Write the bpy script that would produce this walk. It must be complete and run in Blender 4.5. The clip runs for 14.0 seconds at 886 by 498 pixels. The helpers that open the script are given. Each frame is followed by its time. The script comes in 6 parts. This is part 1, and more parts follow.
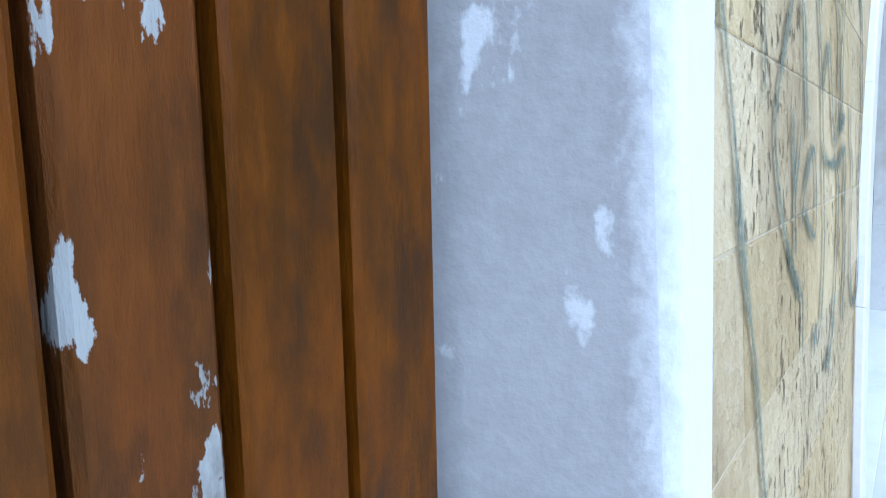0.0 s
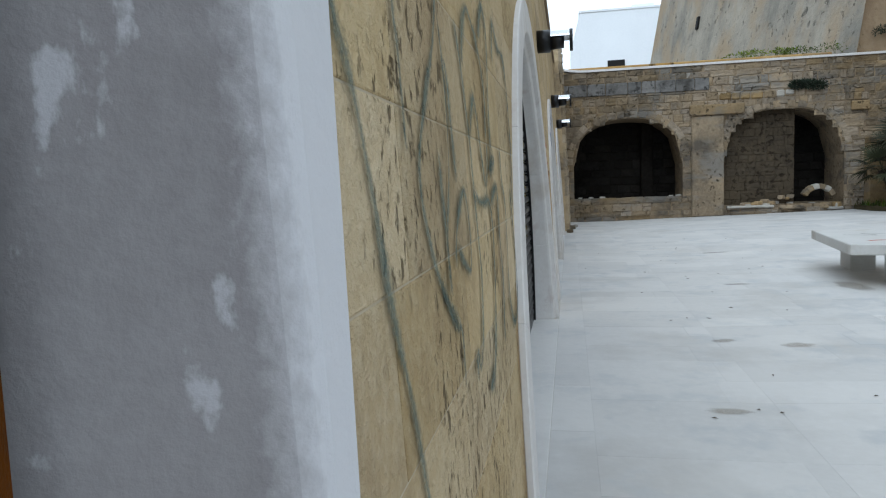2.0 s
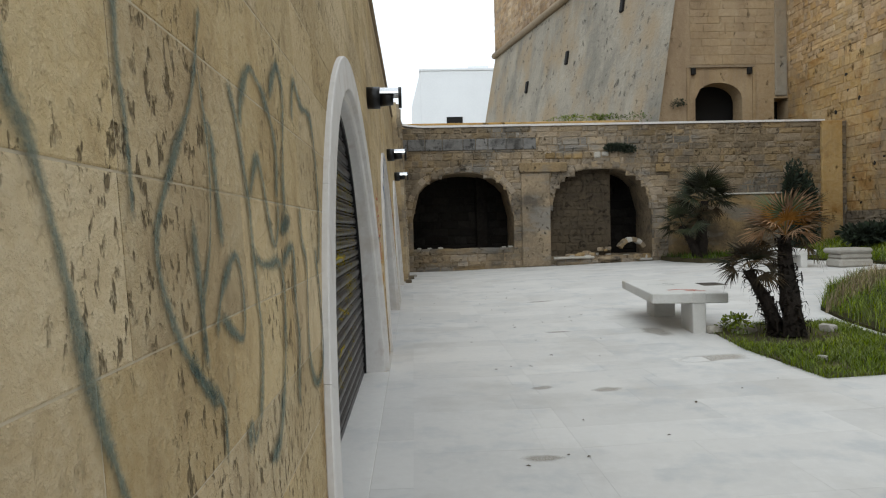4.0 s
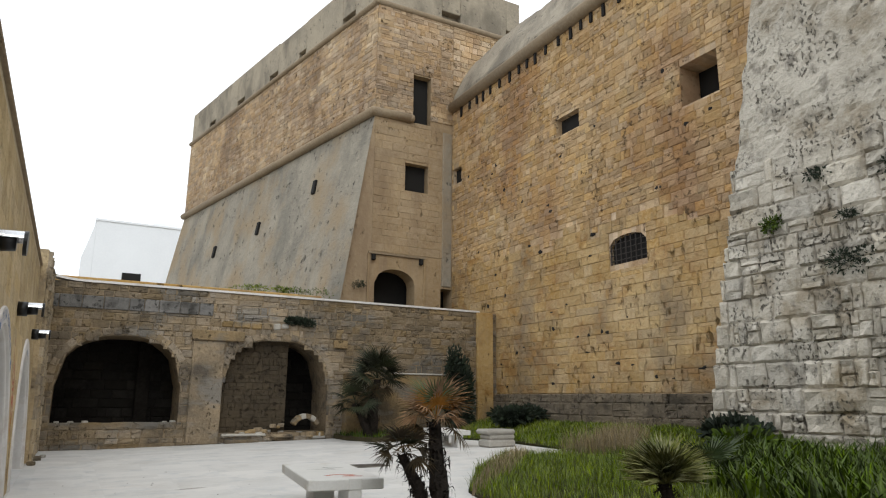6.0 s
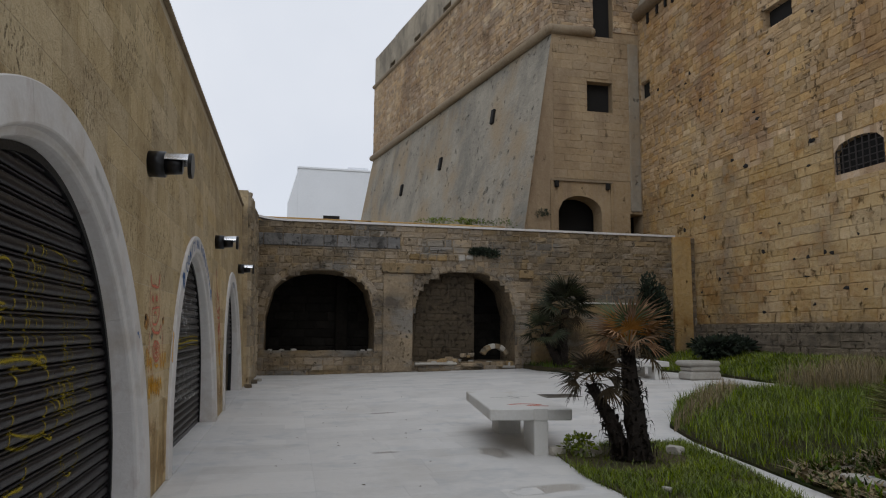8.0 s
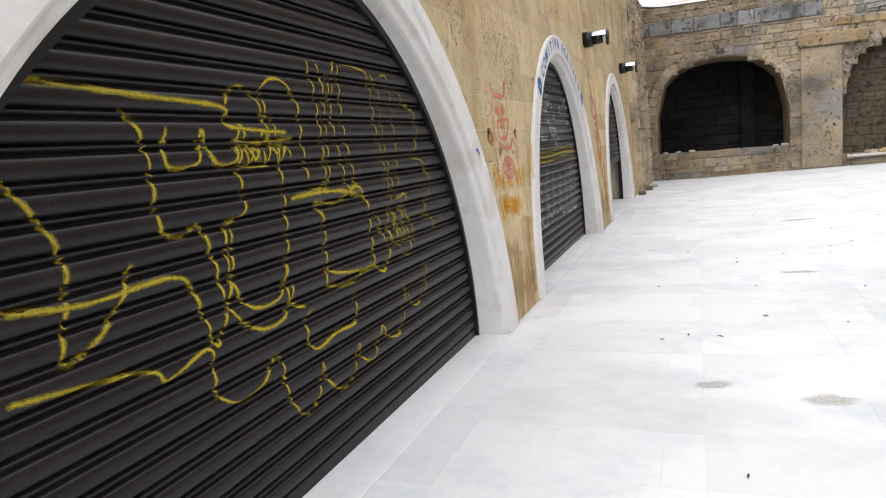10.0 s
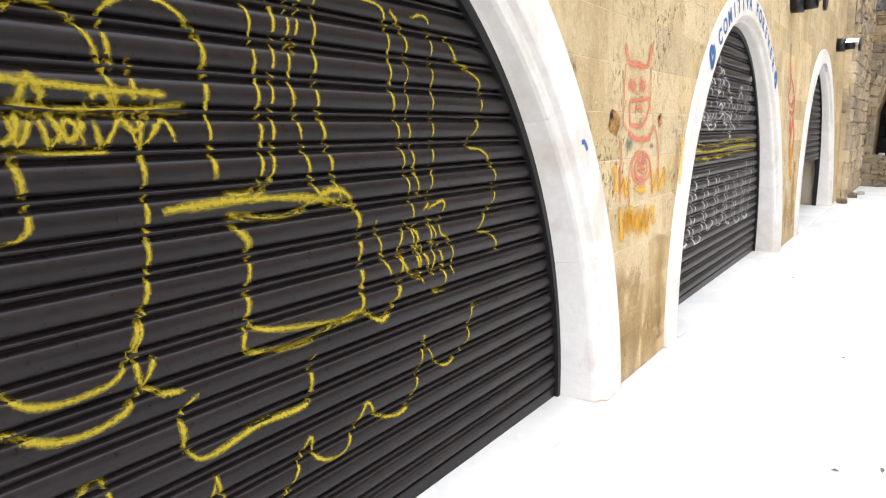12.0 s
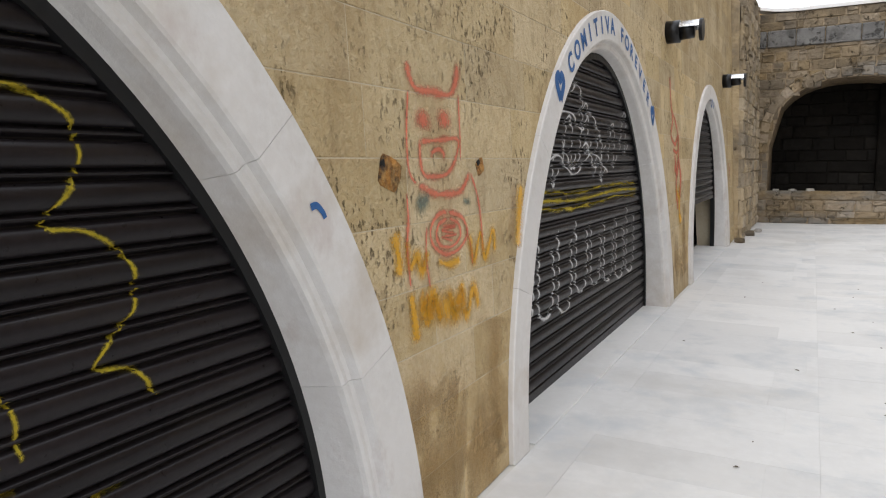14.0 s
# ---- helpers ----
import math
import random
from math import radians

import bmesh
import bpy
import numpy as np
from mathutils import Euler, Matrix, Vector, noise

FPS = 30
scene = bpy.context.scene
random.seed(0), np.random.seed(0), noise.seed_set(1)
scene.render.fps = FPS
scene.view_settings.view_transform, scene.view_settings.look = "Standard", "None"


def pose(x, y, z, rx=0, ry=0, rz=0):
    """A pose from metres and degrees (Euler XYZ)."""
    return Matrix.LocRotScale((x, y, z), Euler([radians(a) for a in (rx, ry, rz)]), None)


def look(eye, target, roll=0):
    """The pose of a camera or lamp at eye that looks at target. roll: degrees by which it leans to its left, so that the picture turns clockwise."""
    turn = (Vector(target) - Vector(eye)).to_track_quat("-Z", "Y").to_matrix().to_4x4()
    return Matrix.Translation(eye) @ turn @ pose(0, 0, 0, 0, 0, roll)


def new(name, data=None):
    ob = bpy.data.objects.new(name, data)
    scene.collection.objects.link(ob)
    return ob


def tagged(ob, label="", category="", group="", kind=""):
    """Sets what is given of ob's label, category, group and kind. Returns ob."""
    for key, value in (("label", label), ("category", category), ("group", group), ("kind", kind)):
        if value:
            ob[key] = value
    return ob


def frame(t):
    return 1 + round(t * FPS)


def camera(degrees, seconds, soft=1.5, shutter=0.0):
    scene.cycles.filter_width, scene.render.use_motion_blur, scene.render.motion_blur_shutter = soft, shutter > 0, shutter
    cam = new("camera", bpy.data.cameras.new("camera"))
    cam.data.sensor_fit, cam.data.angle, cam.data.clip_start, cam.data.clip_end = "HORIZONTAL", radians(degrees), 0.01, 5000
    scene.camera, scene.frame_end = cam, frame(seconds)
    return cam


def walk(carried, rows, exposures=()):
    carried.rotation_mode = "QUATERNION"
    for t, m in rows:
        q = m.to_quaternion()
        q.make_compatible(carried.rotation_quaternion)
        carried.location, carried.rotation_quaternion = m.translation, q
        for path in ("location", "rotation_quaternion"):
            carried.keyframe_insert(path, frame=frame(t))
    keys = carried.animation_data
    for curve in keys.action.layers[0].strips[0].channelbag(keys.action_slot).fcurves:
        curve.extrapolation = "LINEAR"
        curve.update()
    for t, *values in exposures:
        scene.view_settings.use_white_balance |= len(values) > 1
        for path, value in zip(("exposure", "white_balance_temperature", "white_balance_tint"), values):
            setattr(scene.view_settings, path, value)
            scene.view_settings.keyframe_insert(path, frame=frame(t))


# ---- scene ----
cam = camera(66.4, 14.0, soft=1.15)
PATH = [
    (0, (0.123, 2.557, 1.521), (-1.02, 4.177, 1.261), -1.1),
    (0.5, (0.162, 2.598, 1.523), (-0.834, 4.318, 1.296), -1.6),
    (1, (0.211, 2.631, 1.529), (-0.663, 4.416, 1.307), -1.2),
    (1.5, (0.192, 2.643, 1.536), (-0.385, 4.547, 1.337), -1.4),
    (2, (0.176, 2.638, 1.546), (-0.195, 4.594, 1.357), -2.1),
    (2.2, (0.181, 2.626, 1.549), (-0.13, 4.595, 1.389), -2.2),
    (4.3, (0.342, 2.691, 1.579), (0.646, 4.667, 1.53), -1.0),
    (4.5, (0.335, 2.725, 1.568), (0.825, 4.663, 1.52), -0.9),
    (5, (0.451, 2.753, 1.583), (1.1, 4.644, 1.608), -0.4),
    (5.3, (0.604, 2.799, 1.628), (1.328, 4.657, 1.779), -0.1),
    (5.5, (0.668, 2.818, 1.63), (1.443, 4.645, 1.878), 0.3),
    (6, (0.728, 2.927, 1.652), (1.658, 4.643, 2.087), 0.5),
    (6.5, (0.829, 3.118, 1.683), (1.802, 4.748, 2.313), -0.7),
    (7, (0.956, 3.263, 1.651), (1.753, 5.02, 2.177), -1.1),
    (7.5, (1.105, 3.437, 1.579), (1.641, 5.325, 1.967), -0.6),
    (8, (1.199, 3.781, 1.551), (1.632, 5.718, 1.792), 0.5),
    (8.5, (1.351, 4.053, 1.536), (1.335, 6.05, 1.644), -0.2),
    (9, (1.369, 4.418, 1.517), (1.161, 6.407, 1.451), -0.6),
    (9.2, (1.397, 4.51, 1.515), (1.119, 6.485, 1.373), -1.4),
    (11.3, (1.577, 6.082, 1.637), (0.311, 7.579, 1.245), -4.3),
    (11.5, (1.536, 6.238, 1.658), (0.286, 7.744, 1.246), -2.1),
    (12, (1.375, 6.635, 1.614), (0.253, 8.248, 1.241), 0.6),
    (12.5, (1.386, 6.973, 1.632), (0.193, 8.544, 1.306), -2.7),
    (13, (1.336, 7.358, 1.613), (0.245, 8.999, 1.269), -0.4),
    (13.5, (1.299, 7.791, 1.622), (0.442, 9.584, 1.392), 1.3),
    (14, (1.387, 8.169, 1.645), (0.438, 9.912, 1.396), -0.7),
]
EXPOSURES = [(0.0, 1.28, 4650, 3), (0.5, 0.8, 4750, 2), (1.0, 0.35, 5050, 3), (1.6, 0.05, 5300, 3), (2.2, -0.15, 5600, 3), (4.3, -0.22, 6150, 5), (7.0, -0.08, 6350, 9), (7.5, -0.3, 6350, 10), (8.0, -0.95, 6050, 10), (8.5, -0.72, 6000, 10), (9.2, -0.08, 6000, 11),
             (11.3, 1.64, 6150, 10), (12.8, 1.48, 6150, 10), (13.5, 0.52, 6200, 10), (14.0, 0.42, 6150, 10)]
walk(cam, [(t, look(eye, target, roll)) for t, eye, target, roll in PATH], EXPOSURES)

# ---- daylight: bright overcast sky with a weak, very soft sun ----
SKY, SUN = 1.42, 0.65
world = bpy.data.worlds.new("overcast")
scene.world = world
world.use_nodes = True
wn, wl = world.node_tree.nodes, world.node_tree.links
wn.clear()
sky = wn.new("ShaderNodeTexSky")
sky.sky_type, sky.sun_disc = "NISHITA", False
sky.sun_elevation, sky.sun_rotation = radians(48), radians(150)
gain = wn.new("ShaderNodeVectorMath"); gain.operation = "SCALE"; gain.inputs[3].default_value = 0.12
cloud = wn.new("ShaderNodeTexNoise"); cloud.inputs["Scale"].default_value = 2.2; cloud.inputs["Detail"].default_value = 5
cover = wn.new("ShaderNodeMapRange")
cover.inputs[1].default_value, cover.inputs[2].default_value = 0.3, 0.55
cover.inputs[3].default_value, cover.inputs[4].default_value = 0.86, 0.99
blend = wn.new("ShaderNodeMix"); blend.data_type = "RGBA"
blend.inputs[7].default_value = (1.06, 1.06, 1.075, 1)
bg = wn.new("ShaderNodeBackground"); bg.inputs[1].default_value = SKY
out = wn.new("ShaderNodeOutputWorld")
wl.new(sky.outputs[0], gain.inputs[0]); wl.new(gain.outputs[0], blend.inputs[6])
wl.new(cloud.outputs[0], cover.inputs[0]); wl.new(cover.outputs[0], blend.inputs[0])
wl.new(blend.outputs[2], bg.inputs[0]); wl.new(bg.outputs[0], out.inputs[0])
sun = new("sun", bpy.data.lights.new("sun", "SUN"))
sun.data.energy, sun.data.angle, sun.data.color = SUN, radians(25), (1.0, 0.96, 0.9)
sun.matrix_world = look((6, -10, 20), (9, 12, 0))


# ---- materials ----
def surf(name, cols, rough=0.85, big=0.8, fine=18.0, pit=0.0, pit_scale=30.0, pit_stretch=0.35, bump=0.25, piece=0.0, island=0.0, metal=0.0,
         stain=None, stain_scale=0.5, stain_lo=0.5, stain_hi=0.7, rise=1.0, dist=0.02, pit_lo=0.58, spec=0.5, lime=None, second=None, cluster=0.0, along=1.0, spray=False):
    """Mottled surface: two tones at a large scale, grain at a small one, open pits, stains, and a tone of its own for each piece."""
    m = bpy.data.materials.new(name)
    m.use_nodes = True
    n, l = m.node_tree.nodes, m.node_tree.links
    b = n["Principled BSDF"]
    b.inputs["Roughness"].default_value, b.inputs["Metallic"].default_value = rough, metal
    b.inputs["Specular IOR Level"].default_value = spec
    pos = n.new("ShaderNodeNewGeometry").outputs["Position"]

    def noise_at(scale, detail=4, stretch=(1, 1, 1), seed=0.0):
        mp = n.new("ShaderNodeMapping"); mp.inputs["Scale"].default_value = stretch
        mp.inputs["Location"].default_value = (seed, seed * 1.7, seed * 0.6)
        t = n.new("ShaderNodeTexNoise"); t.inputs["Scale"].default_value = scale; t.inputs["Detail"].default_value = detail
        t.inputs["Roughness"].default_value = 0.62
        l.new(pos, mp.inputs[0]); l.new(mp.outputs[0], t.inputs["Vector"])
        return t.outputs[0]

    def ramp(sock, lo, hi, a=0.0, z=1.0):
        r = n.new("ShaderNodeMapRange")
        for i, v in enumerate((lo, hi, a, z)):
            r.inputs[i + 1].default_value = v
        l.new(sock, r.inputs[0])
        return r.outputs[0]

    def mixed(fac, a, z, kind="MIX"):
        x = n.new("ShaderNodeMix"); x.data_type = "RGBA"; x.blend_type = kind
        for i, v in ((0, fac), (6, a), (7, z)):
            if isinstance(v, (int, float)):
                x.inputs[i].default_value = v
            elif isinstance(v, tuple):
                x.inputs[i].default_value = (*v, 1)
            else:
                l.new(v, x.inputs[i])
        return x.outputs[2]

    coarse, grain = noise_at(big, 4, (1, 1, along)), noise_at(fine, 6, (1, 1, along))
    c = mixed(ramp(coarse, 0.36, 0.64), cols[0], cols[1])
    c = mixed(ramp(grain, 0.42, 0.72, 0, 0.55), c, cols[2])
    if stain:
        c = mixed(ramp(noise_at(stain_scale, 6, (1, 1, rise), 5.3), stain_lo, stain_hi, 0, 0.85), c, stain)
    if second:
        tone, scale, lo, hi, upright = second
        c = mixed(ramp(noise_at(scale, 6, (1, 1, upright), 11.7), lo, hi, 0, 0.85), c, tone)
    for amount, source in ((piece, "ShaderNodeObjectInfo"), (island, "ShaderNodeNewGeometry")):
        if amount:
            rnd = n.new(source).outputs["Random" if source == "ShaderNodeObjectInfo" else "Random Per Island"]
            v = ramp(rnd, 0, 1, 1 - amount, 1 + amount)
            hsv = n.new("ShaderNodeHueSaturation")
            l.new(v, hsv.inputs["Value"]); l.new(c, hsv.inputs["Color"])
            rs = n.new("ShaderNodeMath"); rs.operation = "FRACT"
            mul = n.new("ShaderNodeMath"); mul.operation = "MULTIPLY"; mul.inputs[1].default_value = 7.31
            l.new(rnd, mul.inputs[0]); l.new(mul.outputs[0], rs.inputs[0])
            l.new(ramp(rs.outputs[0], 0, 1, 1 - amount * 0.8, 1 + amount * 0.5), hsv.inputs["Saturation"])
            c = hsv.outputs[0]
    if lime:
        at = n.new("ShaderNodeAttribute"); at.attribute_name = "lime"
        fray = n.new("ShaderNodeMath"); fray.operation = "ADD"
        l.new(at.outputs["Fac"], fray.inputs[0]); l.new(ramp(noise_at(60, 5, (1, 1, 0.7), 3.3), 0.3, 0.7, -0.06, 0.06), fray.inputs[1])
        c = mixed(ramp(fray.outputs[0], 0.36, 0.64), c, lime)
    height = grain
    if pit:
        p = noise_at(pit_scale, 3, (1, 1, pit_stretch), 2.1)
        hole = ramp(p, pit_lo, pit_lo + 0.09)
        if cluster:
            both = n.new("ShaderNodeMath"); both.operation = "MULTIPLY"
            l.new(hole, both.inputs[0]); l.new(ramp(noise_at(cluster, 3, (1, 1, 1), 8.8), 0.46, 0.58), both.inputs[1])
            hole = both.outputs[0]
        c = mixed(ramp(hole, 0, 1, 0, pit), c, tuple(v * 0.27 for v in cols[1]))
        mm = n.new("ShaderNodeMath"); mm.operation = "SUBTRACT"
        l.new(grain, mm.inputs[0]); l.new(hole, mm.inputs[1])
        height = mm.outputs[0]
    bp = n.new("ShaderNodeBump"); bp.inputs["Strength"].default_value = bump; bp.inputs["Distance"].default_value = dist
    l.new(height, bp.inputs["Height"]); l.new(bp.outputs[0], b.inputs["Normal"])
    l.new(c, b.inputs["Base Color"])
    rr = ramp(grain, 0.3, 0.7, max(0.05, rough - 0.08), min(1, rough + 0.08))
    l.new(rr, b.inputs["Roughness"])
    if spray:
        at = n.new("ShaderNodeAttribute"); at.attribute_name = "cover"
        dots = n.new("ShaderNodeMath"); dots.operation = "ADD"
        l.new(at.outputs["Fac"], dots.inputs[0]); l.new(ramp(noise_at(90, 4, (1, 1, 1), 1.9), 0.3, 0.7, -0.28, 0.22), dots.inputs[1])
        l.new(ramp(dots.outputs[0], 0.12, 0.85, 0, spray), b.inputs["Alpha"])
    return m


def flat(name, col, rough=0.6, metal=0.0, spray=False):
    return surf(name, (col, tuple(v * 0.88 for v in col), tuple(v * 1.12 for v in col)), rough, 6, 60, bump=0.06, metal=metal, spray=spray, spec=0.2 if spray else 0.4)


M_WALL = surf("arcade_limestone", ((0.57, 0.445, 0.25), (0.46, 0.34, 0.17), (0.61, 0.51, 0.33)), 0.92, 1.1, 34, pit=0.85, pit_scale=38, pit_stretch=0.55, bump=0.85, piece=0.12,
              island=0.09, stain=(0.36, 0.25, 0.115), stain_scale=1.7, stain_lo=0.50, stain_hi=0.72, rise=0.5, dist=0.025, pit_lo=0.565, spec=0.2, second=((0.37, 0.27, 0.14), 9.0, 0.53, 0.70, 0.6), cluster=2.1)
M_JOINT = surf("pale_mortar", ((0.566, 0.488, 0.353), (0.476, 0.398, 0.267), (0.599, 0.533, 0.418)), 0.95, spec=0.2)
M_RUBBLE = surf("weathered_rubble", ((0.30, 0.225, 0.135), (0.20, 0.152, 0.095), (0.36, 0.285, 0.185)), 0.95, 0.8, 11, pit=0.85, pit_scale=9, pit_stretch=0.8, bump=0.9,
                piece=0.26, island=0.26, stain=(0.07, 0.062, 0.052), stain_scale=0.42, stain_lo=0.51, stain_hi=0.66, dist=0.06, spec=0.2, second=((0.20, 0.185, 0.16), 0.55, 0.52, 0.64, 2.2), cluster=1.4)
M_RUBBLE_JOINT = surf("eroded_mortar", ((0.27, 0.205, 0.13), (0.19, 0.145, 0.095), (0.32, 0.255, 0.17)), 0.95, 0.8, 9, pit=0.7, pit_scale=8, pit_stretch=1, bump=0.8, dist=0.05, spec=0.2, second=((0.10, 0.085, 0.068), 1.6, 0.52, 0.66, 1))
M_CURTAIN = surf("ochre_ashlar", ((0.55, 0.38, 0.20), (0.42, 0.28, 0.148), (0.61, 0.46, 0.285)), 0.95, 0.3, 5, pit=0.8, pit_scale=5.2, pit_stretch=0.9, bump=0.95,
                 piece=0.2, island=0.2, stain=(0.345, 0.205, 0.11), stain_scale=0.28, stain_lo=0.48, stain_hi=0.66, rise=0.4, dist=0.07, pit_lo=0.585, spec=0.2, second=((0.53, 0.395, 0.23), 0.45, 0.52, 0.66, 1), cluster=0.7)
M_CURTAIN_LOW = surf("yellow_ashlar", ((0.49, 0.345, 0.165), (0.40, 0.245, 0.085), (0.54, 0.415, 0.245)), 0.95, 0.4, 6, pit=0.9, pit_scale=4.2, pit_stretch=0.5, bump=0.95,
                     piece=0.12, island=0.12, stain=(0.235, 0.175, 0.11), stain_scale=0.36, stain_lo=0.49, stain_hi=0.64, dist=0.07, pit_lo=0.575, spec=0.2, second=((0.33, 0.185, 0.065), 1.1, 0.52, 0.66, 1.4), cluster=0.9)
M_FRONT = surf("tan_bastion_ashlar", ((0.373, 0.279, 0.168), (0.303, 0.217, 0.123), (0.418, 0.332, 0.221)), 0.95, 0.4, 6, pit=0.7, pit_scale=4, pit_stretch=0.6, bump=0.8,
               piece=0.06, island=0.06, stain=(0.238, 0.168, 0.102), stain_scale=0.5, stain_lo=0.49, stain_hi=0.66, rise=0.4, dist=0.05, pit_lo=0.60, spec=0.2, cluster=0.8)
M_DADO = surf("damp_plinth_stone", ((0.215, 0.17, 0.115), (0.14, 0.112, 0.08), (0.26, 0.21, 0.145)), 0.95, 0.6, 8, pit=0.7, pit_scale=5, pit_stretch=0.7, bump=0.9, piece=0.10, island=0.10, dist=0.06, spec=0.2, second=((0.07, 0.06, 0.045), 0.7, 0.52, 0.66, 1.6))
M_TOWER = surf("pale_eroded_stone", ((0.59, 0.54, 0.45), (0.44, 0.395, 0.32), (0.66, 0.615, 0.53)), 0.95, 0.6, 9, pit=0.9, pit_scale=11, pit_stretch=0.8, bump=1.0,
               piece=0.16, island=0.16, stain=(0.30, 0.24, 0.155), stain_scale=0.9, stain_lo=0.52, stain_hi=0.68, dist=0.06, pit_lo=0.545, spec=0.2, second=((0.25, 0.225, 0.185), 2.0, 0.54, 0.66, 0.7), cluster=1.3)
M_TALUS = surf("grey_talus_render", ((0.328, 0.295, 0.238), (0.238, 0.217, 0.18), (0.377, 0.34, 0.275)), 0.95, 0.5, 5, pit=0.8, pit_scale=3.4, pit_stretch=0.8, bump=0.8, stain=(0.156, 0.148, 0.127), stain_scale=0.45,
               stain_lo=0.48, stain_hi=0.68, rise=0.45, dist=0.08, pit_lo=0.58, spec=0.2, second=((0.303, 0.234, 0.152), 0.35, 0.48, 0.64, 0.8), cluster=0.7)
M_FLANK = surf("brown_bastion_ashlar", ((0.37, 0.255, 0.14), (0.28, 0.185, 0.10), (0.43, 0.315, 0.19)), 0.95, 0.3, 5, pit=0.8, pit_scale=5.2, pit_stretch=0.9, bump=0.95,
               piece=0.22, island=0.22, stain=(0.20, 0.13, 0.075), stain_scale=0.28, stain_lo=0.48, stain_hi=0.64, rise=0.4, dist=0.07, pit_lo=0.585, spec=0.2, second=((0.44, 0.33, 0.20), 0.45, 0.52, 0.66, 1), cluster=0.7)
M_CORNER = surf("tan_corner_rubble", ((0.40, 0.315, 0.195), (0.29, 0.225, 0.14), (0.46, 0.375, 0.25)), 0.95, 0.8, 11, pit=0.85, pit_scale=9, pit_stretch=0.8, bump=0.9, piece=0.22, island=0.22,
                stain=(0.13, 0.11, 0.085), stain_scale=0.7, stain_lo=0.53, stain_hi=0.68, dist=0.06, spec=0.2, cluster=1.4)
M_LICHEN = surf("grey_lichened_block", ((0.185, 0.178, 0.168), (0.125, 0.12, 0.113), (0.235, 0.225, 0.21)), 0.95, 1.2, 9, pit=0.7, pit_scale=7, pit_stretch=1, bump=0.8, piece=0.2, dist=0.05, spec=0.15, second=((0.06, 0.057, 0.052), 1.4, 0.52, 0.64, 1))
M_CORD = surf("weathered_cordon", ((0.271, 0.205, 0.131), (0.205, 0.156, 0.102), (0.328, 0.271, 0.189)), 0.95, 0.6, 8, bump=0.5)
M_PARAPET = surf("lichened_parapet", ((0.36, 0.31, 0.235), (0.26, 0.228, 0.178), (0.42, 0.37, 0.29)), 0.95, 0.5, 7, pit=0.7, pit_scale=4, pit_stretch=1, bump=0.7, island=0.1,
                 stain=(0.15, 0.13, 0.10), stain_scale=0.4, stain_lo=0.48, stain_hi=0.64, rise=0.5, cluster=1.0)
M_MARBLE = surf("white_stone_trim", ((0.656, 0.635, 0.615), (0.59, 0.566, 0.541), (0.697, 0.681, 0.664)), 0.6, 1.3, 22, bump=0.22, piece=0.03,
                stain=(0.476, 0.418, 0.353), stain_scale=1.6, stain_lo=0.55, stain_hi=0.76, spec=0.3, second=((0.508, 0.451, 0.426), 5.0, 0.58, 0.72, 0.6))
M_SLAB = surf("pale_paving_stone", ((0.63, 0.615, 0.59), (0.575, 0.565, 0.548), (0.665, 0.655, 0.635)), 0.72, 0.8, 14, bump=0.12, piece=0.055, island=0.055,
              stain=(0.45, 0.43, 0.40), stain_scale=0.7, stain_lo=0.53, stain_hi=0.78, spec=0.3, second=((0.49, 0.50, 0.505), 2.2, 0.52, 0.70, 1))
M_SLAB_JOINT = surf("paving_joint", ((0.558, 0.541, 0.508), (0.508, 0.492, 0.459), (0.582, 0.566, 0.533)), 0.9, spec=0.2)
M_BENCH = surf("white_bench_stone", ((0.607, 0.599, 0.574), (0.541, 0.533, 0.508), (0.648, 0.64, 0.623)), 0.6, 1.5, 25, bump=0.1, stain=(0.426, 0.385, 0.328), stain_scale=1.8,
               stain_lo=0.58, stain_hi=0.75)
M_SHUTTER = surf("dark_grey_shutter_steel", ((0.0128, 0.0103, 0.0116), (0.0092, 0.0074, 0.0083), (0.0178, 0.0144, 0.0162)), 0.34, 1.2, 40, bump=0.05, metal=0.0, piece=0.14, spec=0.22, second=((0.0205, 0.0165, 0.0148), 3.0, 0.55, 0.75, 3))
M_RAIL = flat("dark_rail_steel", (0.02, 0.02, 0.021), 0.5, 0.5)
M_YELLOW = flat("yellow_spray_paint", (0.37, 0.285, 0.02), 0.7, spray=0.85)
M_ORANGE = flat("orange_yellow_spray_paint", (0.72, 0.378, 0.018), 0.7, spray=0.72)
M_RED = flat("faded_red_spray_paint", (0.648, 0.18, 0.108), 0.8, spray=0.8)
M_WHITEP = flat("white_spray_paint", (0.558, 0.558, 0.558), 0.6, spray=0.9)
M_GREEN = flat("blue_green_spray_paint", (0.0984, 0.148, 0.131), 0.9, spray=0.68)
M_BLUE = flat("blue_marker_paint", (0.03, 0.11, 0.30), 0.6)
M_BLACK = flat("black_lamp_metal", (0.012, 0.012, 0.013), 0.35, 0.3)
M_CHROME = surf("brushed_lamp_steel", ((0.72, 0.73, 0.75), (0.66, 0.67, 0.69), (0.78, 0.79, 0.8)), 0.22, 8, 80, bump=0.03, metal=1.0)
M_IRON = flat("rusty_iron_bars", (0.05, 0.042, 0.038), 0.7, 0.4)
# Near-black for shade in openings, slots and holes; also the iron brackets.
M_DARK = flat("shade_and_iron_black", (0.012, 0.011, 0.010), 0.95)
